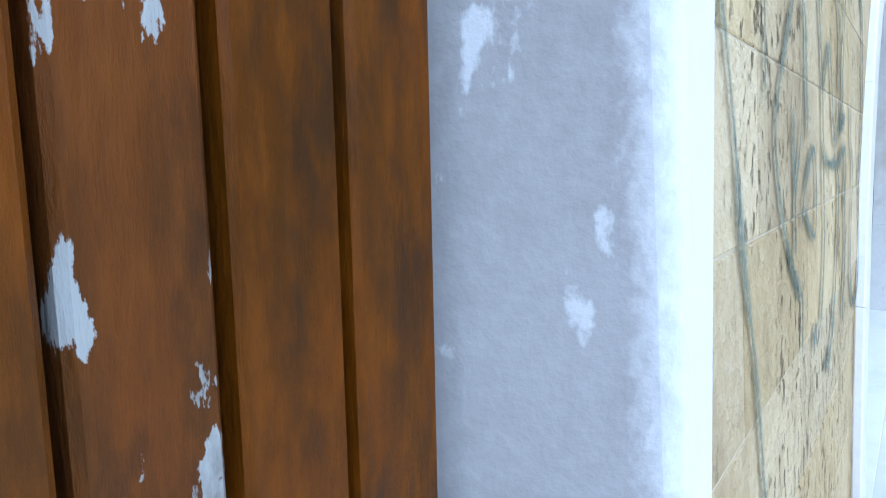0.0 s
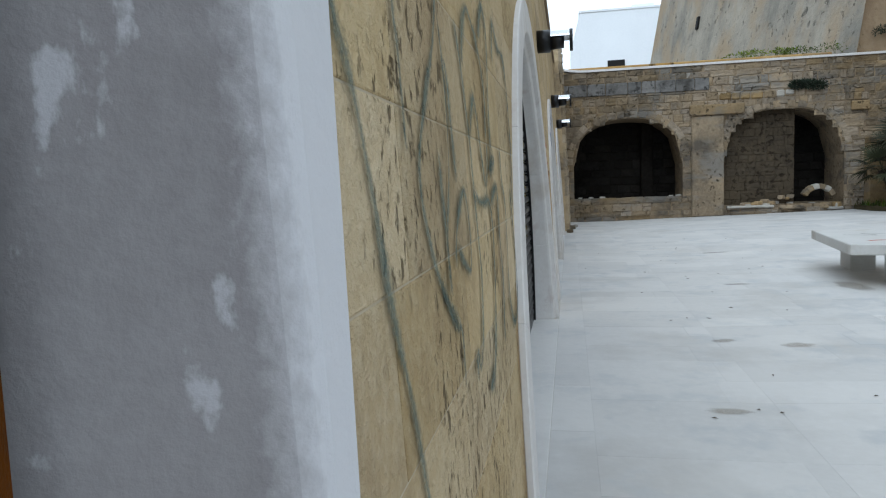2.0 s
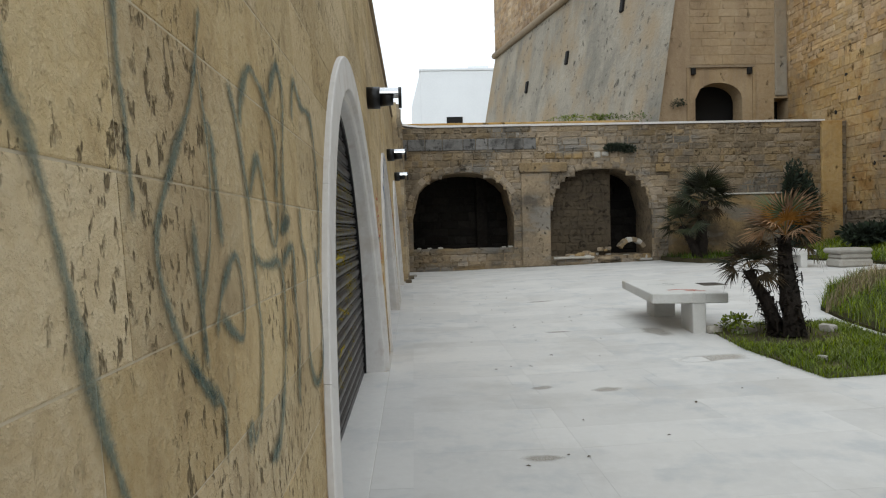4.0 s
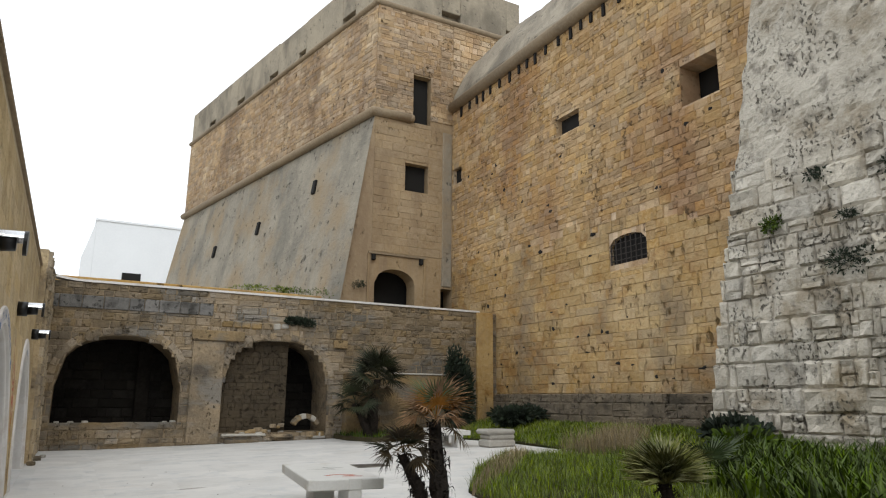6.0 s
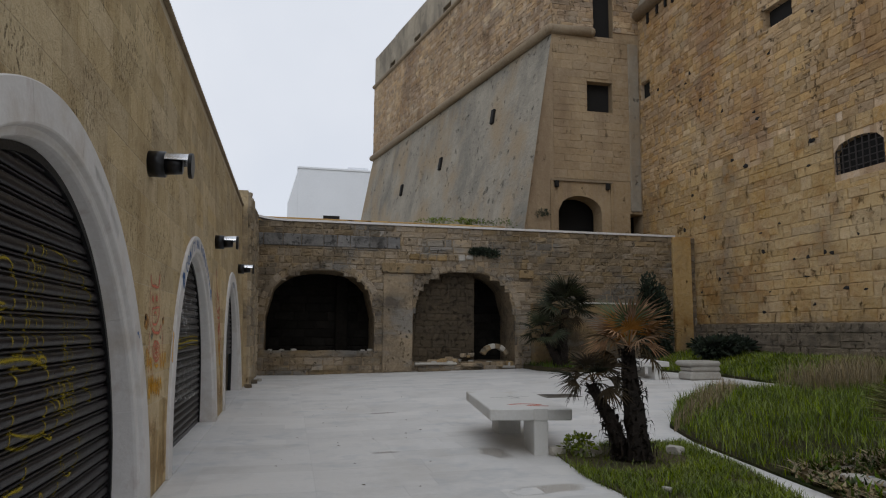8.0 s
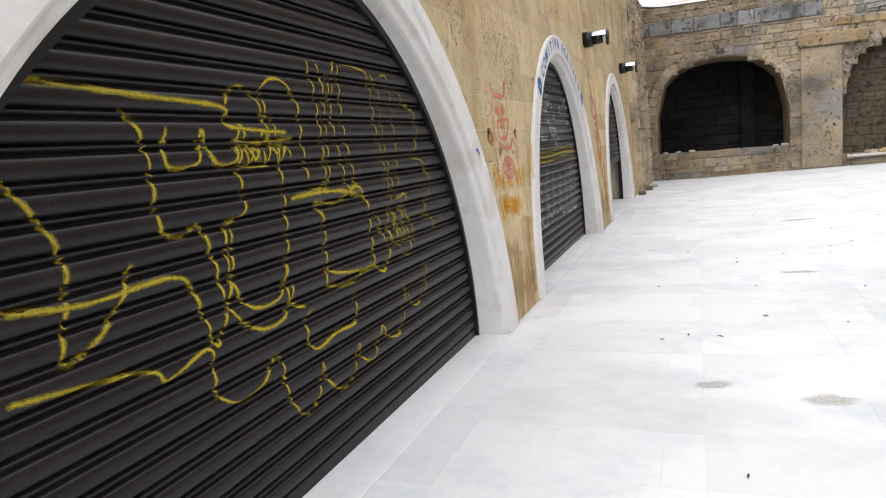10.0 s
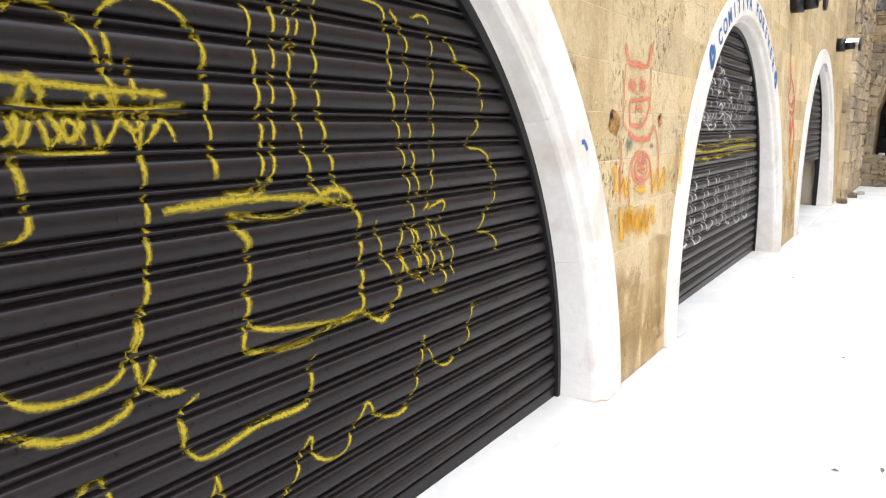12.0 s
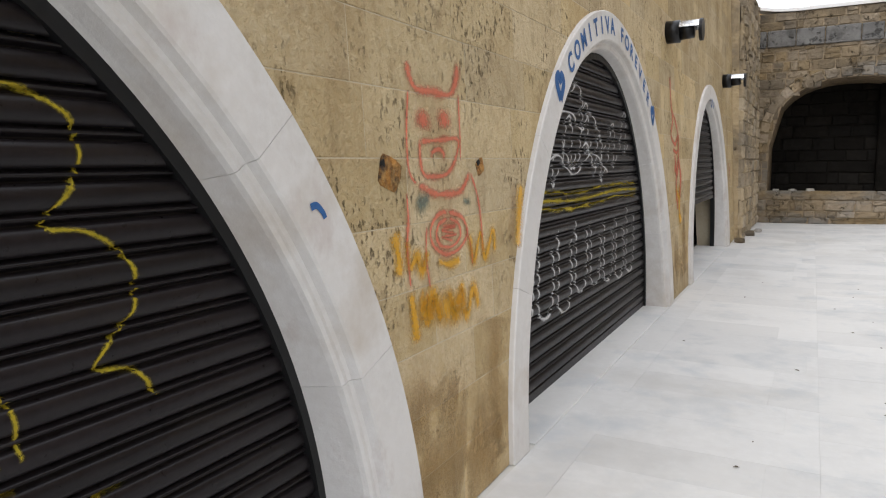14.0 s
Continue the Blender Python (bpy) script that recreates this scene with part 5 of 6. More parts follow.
tuft("climbing_shrub", (14.7, 27.4, slope(14.7)), (0.8, 0.6, 4.3), 7500, M_SHRUB, "tall dark evergreen shrub against the bridge wall", "shrub", 31)
tuft("low_bush", (15.6, 24.3, 0.7), (1.7, 0.8, 0.7), 2600, M_SHRUB, "dark low bush at the curtain wall foot", "bush", 32)
tuft("low_bush", (14.3, 13.9, 0.45), (1.1, 1.1, 0.8), 2200, M_SHRUB, "dark green bush at the tower foot", "bush", 33)
tuft("low_bush", (13.0, 12.3, 0.4), (1.6, 1.4, 0.7), 2400, M_WEED, "leafy green bush at the tower foot", "bush", 34)
tuft("grass_clump", (4.55, 11.45, 0.12), (0.3, 0.3, 0.24), 260, M_GRASS, "small green clump beside the bench", "grass", 35)
for k, (y, z, sx, sz) in enumerate(((12.8, 5.71, 0.35, 0.42), (11.6, 6.69, 0.55, 0.3), (11.05, 5.57, 0.42, 0.24), (11.0, 4.62, 1.0, 0.55), (10.0, 6.4, 0.42, 0.55), (9.2, 8.82, 0.95, 0.65))):
    tuft("wall_plant", (TX - 0.05, y, z - sz / 2), (0.35, sx, sz), 420, M_SHRUB if k != 0 else M_WEED, "tuft of dark weeds rooted in the tower stones", "plant", 40 + k, group="wall plants")
tuft("wall_plant", (8.15, YF - 0.08, 4.28), (0.8, 0.3, 0.36), 1700, M_SHRUB, "dark weed tuft rooted in the bridge wall", "plant", 50, group="wall plants")
tuft("wall_plant", (12.0, YB - 0.15, 6.6), (0.5, 0.3, 0.4), 260, M_SHRUB, "dark weed tuft rooted beside the gate", "plant", 51, group="wall plants")

# loose stones and litter along the bed edge
r = random.Random(12)
for k in range(64):
    t = r.random()
    y = 7.7 + 2.0 * r.random() + t * 0.7
    x = 5.68 + 0.23 * (y - 7.75) + 0.14 + 2.0 * t ** 1.4 + r.uniform(0.0, 0.3)
    ob = part("loose_stone", stone_bm(r.uniform(0.06, 0.19), k + 0.3), M_STONE if k % 4 else M_DADO)
    ob.matrix_basis = pose(x, y, earth(x, y) + 0.01, 0, 0, r.uniform(0, 360))
    tagged(ob, "rough pale stone lying in the bed", "stone", "loose stones")
for k, (x, y) in enumerate(((4.42, 11.72), (4.75, 11.55), (5.4, 11.7), (5.75, 11.3), (0.16, 22.9), (0.2, 24.4), (0.35, 25.2), (4.62, 9.6))):
    ob = part("loose_stone", stone_bm((0.13, 0.2, 0.15, 0.13, 0.12, 0.16, 0.1, 0.06)[k], k + 40.7), M_STONE if k not in (4, 5) else M_DADO)
    ob.matrix_basis = pose(x, y, slope(x) + 0.05, 0, 0, k * 40)
    tagged(ob, "rough pale stone lying on the ground", "stone", "loose stones")
for k, (x, y) in enumerate(((6.35, 8.75), (6.85, 8.5), (6.6, 9.4), (5.9, 7.1), (7.4, 9.7))):
    bm = stone_bm(0.09 + 0.02 * k, k + 80.1, 0.35)
    ob = part("plastic_litter", bm, M_TRASH)
    ob.matrix_basis = pose(x, y, earth(x, y) + 0.03, 8, 5, k * 70)
    tagged(ob, "crumpled pale blue plastic litter", "litter", "litter")

# ---- bridge wall details ----
sill = tagged(part("niche_sill", box_bm(N1[0] - 0.02, N1[1] + 0.02, YF - 0.03, YF + 1.3, 0.62, 0.785, 0.02), M_RUBBLE), "rough stone sill of the blind arch", "sill", kind="structure")
for k, (x, z) in enumerate(((0.55, 0.8), (0.95, 0.79), (1.35, 0.79), (3.75, 0.79), (4.0, 0.8))):
    ob = part("loose_stone", stone_bm(0.09 + 0.03 * (k % 3), k + 60.2), M_STONE)
    ob.matrix_basis = pose(x, YF + 0.15, z + 0.05, 0, 0, k * 50)
    tagged(ob, "pale stone lying on the niche sill", "stone", "loose stones")
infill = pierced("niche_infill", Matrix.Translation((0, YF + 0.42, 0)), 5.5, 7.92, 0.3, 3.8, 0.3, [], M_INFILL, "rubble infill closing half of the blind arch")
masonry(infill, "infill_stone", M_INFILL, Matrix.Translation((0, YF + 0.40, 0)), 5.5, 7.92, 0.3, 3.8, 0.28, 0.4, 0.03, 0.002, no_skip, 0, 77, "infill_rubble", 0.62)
r = random.Random(9)
for k in range(30):
    x, z = r.uniform(5.7, 9.2), 0.2
    z += (max(0.0, 0.55 - abs(x - 8.3) * 0.25) * r.random() if abs(x - 8.6) > 0.6 else 0.0) + 0.25
    ob = part("fallen_stone", stone_bm(r.uniform(0.1, 0.24), k + 100.5, 0.75), M_STONE if k % 3 == 0 else M_RUBBLE)
    ob.matrix_basis = pose(x, YF + r.uniform(0.0, 0.4), z - 0.08, 0, 0, r.uniform(0, 360))
    tagged(ob, "fallen masonry lump in the ruined niche", "stone", "fallen stones")
for k in range(6):
    a = radians(35 + 22 * k)
    ob = part("fallen_stone", box_bm(-0.10, 0.10, -0.16, 0.16, -0.09, 0.09, 0.025), M_STONE if k in (2, 4) else M_RUBBLE)
    ob.matrix_basis = pose(8.62 - 0.5 * math.cos(a), YF + 0.12, 0.52 + 0.5 * math.sin(a), 0, -(90 - math.degrees(a)), 0)
    tagged(ob, "dressed stone of a small broken arch", "stone", "fallen stones")
for x0, x1, y0, z0, h in ((5.6, 7.15, -0.12, 0.34, 0.09), (5.7, 6.9, -0.2, 0.06, 0.16), (7.3, 8.1, -0.18, 0.28, 0.12), (8.85, 9.35, -0.16, 0.22, 0.1)):
    ob = part("fallen_slab", box_bm(x0, x1, YF + y0, YF + 0.4, z0, z0 + h, 0.03), M_STONE if h < 0.11 else M_RUBBLE)
    tagged(ob, "long pale slab lying across the ruined niche", "stone", "fallen stones")
r = random.Random(14)
x = -0.2
while x < 4.7:
    w = r.uniform(0.35, 0.8)
    ob = part("grey_block", box_bm(x, x + w - 0.02, YF - 0.075, YF + 0.05, 4.5, 4.92, 0.02), M_LICHEN, wall_north, "grey lichened block in the bridge wall")
    x += w
x = 5.35
while x < 7.7:
    w = r.uniform(0.25, 0.5)
    part("pale_block", box_bm(x, x + w - 0.03, YF - 0.08, YF + 0.05, 4.14 + r.uniform(-0.05, 0.05), 4.36, 0.04), M_STONE if r.random() < 0.5 else M_RUBBLE, wall_north, "pale block in the bridge wall")
    x += w
for name, x0, x1, z0, z1, d in (("pilaster", 4.42, 5.5, 0.1, 3.62, 0.11), ("pilaster_cap", 4.35, 6.15, 3.62, 3.98, 0.2), ("pilaster_cap", 9.55, 10.1, 3.55, 3.85, 0.14), ("end_pilaster", 15.95, 16.75, 0.3, 5.36, 0.16)):
    tagged(part(name, box_bm(x0, x1, YF - d, YF + 0.3, z0, z1, 0.025), M_CURTAIN_LOW if name == "end_pilaster" else M_RUBBLE), "weathered stone pilaster of the bridge wall", "pilaster", kind="structure")
tagged(part("wall_ledge", box_bm(10.0, 15.6, YF - 0.45, YF + 0.1, 0.0, 2.62, 0.03), M_RUBBLE), "low masonry ledge before the bridge wall", "ledge", kind="structure")
tagged(part("ledge_top", box_bm(12.0, 15.6, YF - 0.5, YF + 0.1, 2.62, 2.68, 0.01), M_STONE), "thin pale slab on the masonry ledge", "ledge", kind="structure")
terrace = tagged(part("terrace_wall", box_bm(-0.4, 9.95, 30.9, 31.3, 4.5, 5.98, 0.02), M_CURTAIN_LOW), "low tiled wall along the bridge", "wall", kind="structure")
for k, (x, w) in enumerate(((6.9, 1.5), (8.3, 0.9), (9.3, 1.6))):
    tuft("wall_plant", (x, 31.1, 5.97), (w, 0.3, 0.34), 420, M_GRASS if k != 2 else M_WEED, "green weeds growing on the low wall", "plant", 60 + k, group="wall plants")


def ring_stones(c, a, spring, rise, n, count):
    """Rough wedge stones round a blind arch."""
    for i in range(count):
        t = math.pi * (i + 0.5) / count
        cs, sn = math.cos(t), math.sin(t)
        x = c + math.copysign(abs(cs) ** (2 / n), cs) * (a + 0.14)
        z = spring + sn ** (2 / n) * (rise + 0.14)
        ob = new("wedge_stone", WEDGE)
        ob.parent = wall_north
        ob.matrix_basis = pose(x, YF - 0.01, z, 0, 90 - math.degrees(t), 0) @ Matrix.Diagonal((math.pi * (a + rise) / 2 / count * 0.97, 0.07, 0.24, 1))


WEDGE = bpy.data.meshes.new("wedge_stone")
WEDGE.from_pydata(BLOCKS[2][0], [], BLOCKS[2][1])
WEDGE.materials.append(M_RUBBLE)
ring_stones(2.235, 1.895, 2.0, 1.66, 2.4, 22)
ring_stones(7.45, 1.93, 2.1, 1.65, 2.4, 22)


# ---- painted graffiti ----
def on_wall(u, v):
    return Vector((-BATTER * v + 0.006, u, v))


def on_shutter(u, v):
    return Vector((XS + slat_x(v) + 0.0022, u, v))


tag = empty("wall_graffiti", "faded blue-green spray tag on the limestone pier", "graffiti", at=(0, 0, 0))
for k, (w, pts) in enumerate((
        (0.035, ((3.36, 1.95), (3.38, 1.76), (3.42, 1.69), (3.46, 1.58), (3.52, 1.37), (3.58, 1.22), (3.64, 1.0), (3.68, 0.8))),
        (0.028, ((3.68, 2.0), (3.67, 1.83), (3.68, 1.75), (3.68, 1.6))),
        (0.03, ((4.1, 2.05), (4.0, 1.85), (3.86, 1.70), (3.76, 1.56), (3.83, 1.4), (4.01, 1.24))),
        (0.022, ((4.05, 1.93), (4.08, 1.75), (4.05, 1.58), (3.97, 1.44), (3.97, 1.32))),
        (0.035, ((4.04, 1.37), (4.09, 1.45), (4.22, 1.53), (4.27, 1.46), (4.24, 1.34), (4.08, 1.41))),
        (0.045, ((3.95, 1.61), (3.95, 1.54), (3.96, 1.46), (3.96, 1.33))),
        (0.05, ((3.88, 1.37), (3.92, 1.32), (4.04, 1.24), (4.05, 1.19), (4.04, 1.11))))):
    ribbon("stroke", pts, w * 0.72, M_GREEN, tag, on_wall, seed=k, wobble=1.1)
for k, (w, pts) in enumerate((
        (0.04, ((4.37, 1.84), (4.40, 1.92), (4.51, 2.02), (4.60, 2.01), (4.69, 1.97), (4.76, 1.91), (4.80, 1.82), (4.75, 1.68))),
        (0.04, ((4.76, 1.99), (4.86, 2.09), (4.94, 2.12), (4.99, 2.04), (4.89, 1.77), (4.87, 1.65))),
        (0.03, ((4.07, 1.82), (4.11, 1.79), (4.12, 1.70), (4.13, 1.55))),
        (0.028, ((4.28, 1.94), (4.33, 1.86), (4.39, 1.68), (4.40, 1.57), (4.41, 1.44), (4.42, 1.31), (4.38, 1.19), (4.33, 1.11))),
        (0.035, ((4.41, 1.53), (4.48, 1.50), (4.58, 1.49), (4.71, 1.49), (4.76, 1.41), (4.72, 1.26), (4.65, 1.13), (4.54, 1.01), (4.41, 0.99))),
        (0.03, ((4.41, 1.67), (4.52, 1.78), (4.57, 1.74), (4.61, 1.64), (4.67, 1.54), (4.74, 1.60), (4.77, 1.68))))):
    ribbon("stroke", pts, w, M_GREEN, tag, on_wall, seed=30 + k, wobble=1.0)
for k, (w, pts) in enumerate((
        (0.045, ((5.14, 1.98), (5.24, 2.14), (5.39, 2.08), (5.62, 2.06), (5.68, 1.85), (5.64, 1.61), (5.53, 1.44))),
        (0.045, ((4.78, 1.57), (4.88, 1.63), (4.94, 1.62), (4.82, 1.59))),
        (0.04, ((4.76, 1.48), (4.96, 1.53), (4.94, 1.36), (4.95, 1.22), (4.88, 1.07), (4.89, 1.01))),
        (0.035, ((5.16, 1.68), (5.16, 1.55), (5.22, 1.45), (5.14, 1.15), (5.24, 1.01), (5.42, 1.03), (5.5, 1.16), (5.5, 1.35), (5.46, 1.52))),
        (0.04, ((4.21, 1.08), (4.25, 1.14), (4.27, 1.09), (4.33, 1.12))))):
    ribbon("stroke", pts, w, M_GREEN, tag, on_wall, seed=50 + k, wobble=1.0)

tag = empty("wall_graffiti", "faded red spray doodle with yellow smears on the pier", "graffiti", at=(0, 0, 0))
for k, (w, m, pts) in enumerate((
        (0.03, M_RED, ((10.6, 2.07), (10.62, 2.0), (10.67, 1.96), (10.81, 1.96), (10.96, 1.96), (11.03, 2.02), (11.06, 2.11))),
        (0.085, M_RED, ((10.715, 1.885), (10.71, 1.84), (10.705, 1.79))),
        (0.085, M_RED, ((10.90, 1.895), (10.90, 1.85), (10.90, 1.80))),
        (0.012, M_RED, ((10.6, 1.95), (10.57, 1.79), (10.57, 1.62), (10.63, 1.56))),
        (0.012, M_RED, ((11.05, 1.97), (11.05, 1.79), (11.04, 1.66))),
        (0.02, M_RED, ((10.67, 1.74), (10.83, 1.75), (11.02, 1.76), (11.0, 1.68), (10.92, 1.61), (10.81, 1.59), (10.7, 1.6), (10.67, 1.65), (10.67, 1.75))),
        (0.02, M_RED, ((10.76, 1.67), (10.78, 1.7), (10.84, 1.71), (10.88, 1.69), (10.87, 1.66))),
        (0.026, M_RED, ((10.64, 1.56), (10.76, 1.52), (10.89, 1.51), (11.03, 1.52), (11.13, 1.6))),
        (0.014, M_RED, ((10.54, 1.53), (10.54, 1.41), (10.52, 1.3), (10.53, 1.13))),
        (0.014, M_RED, ((10.69, 1.38), (10.67, 1.25), (10.69, 1.11))),
        (0.016, M_RED, ((11.14, 1.6), (11.2, 1.5), (11.23, 1.38), (11.24, 1.2))),
        (0.014, M_RED, ((11.06, 1.35), (11.11, 1.23), (11.11, 1.15))),
        (0.018, M_RED, ((10.89, 1.43), (11.03, 1.39), (11.07, 1.31), (10.98, 1.25), (10.85, 1.24), (10.74, 1.29), (10.72, 1.36), (10.79, 1.42), (10.89, 1.43))),
        (0.018, M_RED, ((10.89, 1.4), (10.98, 1.37), (11.0, 1.31), (10.92, 1.27), (10.81, 1.28), (10.77, 1.33), (10.8, 1.38), (10.89, 1.4))),
        (0.014, M_RED, ((10.82, 1.37), (10.95, 1.36), (10.82, 1.35), (10.96, 1.32), (10.82, 1.32), (10.94, 1.29))),
        (0.05, M_ORANGE, ((10.43, 1.38), (10.45, 1.28), (10.45, 1.19))),
        (0.035, M_ORANGE, ((10.52, 1.34), (10.53, 1.22), (10.6, 1.26), (10.63, 1.19), (10.69, 1.28))),
        (0.03, M_ORANGE, ((10.77, 1.22), (10.87, 1.19), (10.99, 1.2))),
        (0.03, M_ORANGE, ((11.1, 1.31), (11.13, 1.17), (11.22, 1.3), (11.26, 1.17), (11.37, 1.3), (11.38, 1.18))),
        (0.045, M_ORANGE, ((10.53, 1.12), (10.56, 0.90))),
        (0.05, M_ORANGE, ((10.62, 1.12), (10.65, 0.96), (10.71, 1.08), (10.77, 0.94))),
        (0.045, M_ORANGE, ((10.86, 1.08), (10.91, 0.94), (10.99, 1.07), (11.02, 0.92), (11.11, 1.04), (11.16, 0.93))),
        (0.09, M_ORANGE, ((10.58, 1.03), (10.8, 1.0), (11.02, 0.99))),
        (0.05, M_GREEN, ((10.62, 1.51), (10.66, 1.48), (10.73, 1.51))),
        (0.03, M_GREEN, ((11.04, 1.47), (11.13, 1.46))))):
    ribbon("stroke", pts, w * 1.4, m, tag, on_wall, seed=k, wobble=0.6)
for y, z, s in ((10.43, 1.61, 0.085), (11.26, 1.63, 0.05)):
    ob = part("fixing_hole", stone_bm(s * 1.3, y * 3.1, 1.2), M_RUST)
    ob.matrix_basis = Matrix.Translation((-BATTER * z, y, z)) @ pose(0, 0, 0, y * 50) @ Matrix.Diagonal((0.12, 1.1, 0.8, 1))
    tagged(ob, "ragged rusty hole broken in the limestone", "hole", "fixing holes")
    # Near-black lump puts the shade of the hole's depth into colour.
    core = part("fixing_hole", stone_bm(s * 0.5, y * 5.3, 1.1), M_DARK)
    core.matrix_basis = Matrix.Translation((-BATTER * z + 0.004, y - s * 0.45, z + s * 0.4)) @ pose(0, 0, 0, y * 90) @ Matrix.Diagonal((0.16, 0.9, 1.0, 1))
    tagged(core, "near-black core for the shade in a hole broken in the limestone", "hole", "fixing holes")
tag = empty("wall_graffiti", "red and orange spray smears between two arches", "graffiti", at=(0, 0, 0))
for k, (w, m, pts) in enumerate((
        (0.06, M_RED, ((16.5, 2.62), (16.55, 2.3), (16.62, 2.12), (16.5, 1.95), (16.75, 1.85), (17.0, 1.95), (16.95, 1.6))),
        (0.05, M_RED, ((16.58, 2.24), (16.8, 2.12), (16.98, 1.94), (16.9, 1.76), (16.62, 1.78))),
        (0.07, M_RED, ((16.72, 1.72), (16.8, 1.5), (16.78, 1.3), (16.86, 1.05))),
        (0.11, M_RED, ((16.7, 1.6), (16.85, 1.5), (16.95, 1.65), (17.1, 1.45), (17.0, 1.2))),
        (0.13, M_ORANGE, ((16.75, 1.35), (16.9, 1.2), (17.0, 1.3), (16.95, 1.0), (17.1, 0.9))),
        (0.04, M_RED, ((22.6, 1.6), (22.75, 1.45), (22.65, 1.3), (22.85, 1.5))))):
    ribbon("stroke", pts, w, m, tag, on_wall, seed=k, wobble=0.6)

tag = empty("shutter_graffiti", "yellow outline graffiti sprayed over the first shutter", "graffiti", at=(0, 0, 0))
for k, (w, pts) in enumerate((
        (0.028, ((6.2, 1.84), (6.83, 1.80), (7.27, 1.77), (7.28, 1.70), (7.70, 1.67))),
        (0.028, ((6.75, 1.75), (6.81, 1.68), (6.84, 1.56), (6.85, 1.35), (6.95, 1.30), (7.04, 1.33), (7.10, 1.19), (7.13, 1.02))),
        (0.03, ((6.94, 1.70), (6.92, 1.56), (7.08, 1.56), (7.12, 1.68), (7.18, 1.56), (7.31, 1.56), (7.36, 1.70), (7.44, 1.56), (7.52, 1.68), (7.6, 1.58), (7.66, 1.66))),
        (0.022, ((7.27, 1.78), (7.36, 1.86), (7.46, 1.84), (7.52, 1.76), (7.58, 1.60))),
        (0.022, ((7.56, 1.72), (7.54, 1.86), (7.64, 1.91), (7.74, 1.88), (7.81, 1.80), (7.82, 1.61), (7.84, 1.44))),
        (0.022, ((7.6, 1.76), (7.62, 1.48), (7.61, 1.2), (7.56, 0.96), (7.62, 0.88), (7.70, 0.86))),
        (0.025, ((7.31, 1.54), (7.33, 1.36), (7.2, 1.31), (7.18, 1.2), (7.19, 1.08), (7.3, 0.95), (7.51, 0.96), (7.59, 1.13))),
        (0.025, ((7.22, 1.3), (7.2, 1.12), (7.16, 0.98), (7.33, 0.85), (7.52, 0.86), (7.62, 0.99))),
        (0.02, ((7.92, 2.02), (7.97, 1.9), (8.0, 1.64), (7.99, 1.42), (7.86, 1.40))),
        (0.02, ((8.0, 2.02), (8.06, 1.92), (8.05, 1.66), (8.04, 1.44), (7.94, 1.37))),
        (0.02, ((8.14, 1.8), (8.18, 2.0), (8.23, 2.01), (8.24, 1.68), (8.34, 1.34))),
        (0.02, ((8.12, 1.98), (8.13, 1.7), (8.22, 1.4), (8.30, 1.32))),
        (0.018, ((8.3, 2.03), (8.45, 2.02), (8.58, 1.97), (8.63, 1.67), (8.74, 1.3), (8.82, 0.95))),
        (0.018, ((8.6, 2.0), (8.7, 1.9), (8.72, 1.6), (8.8, 1.3))))):
    ribbon("stroke", pts, w * 0.7, M_YELLOW, tag, on_shutter, seed=k, wobble=0.5)
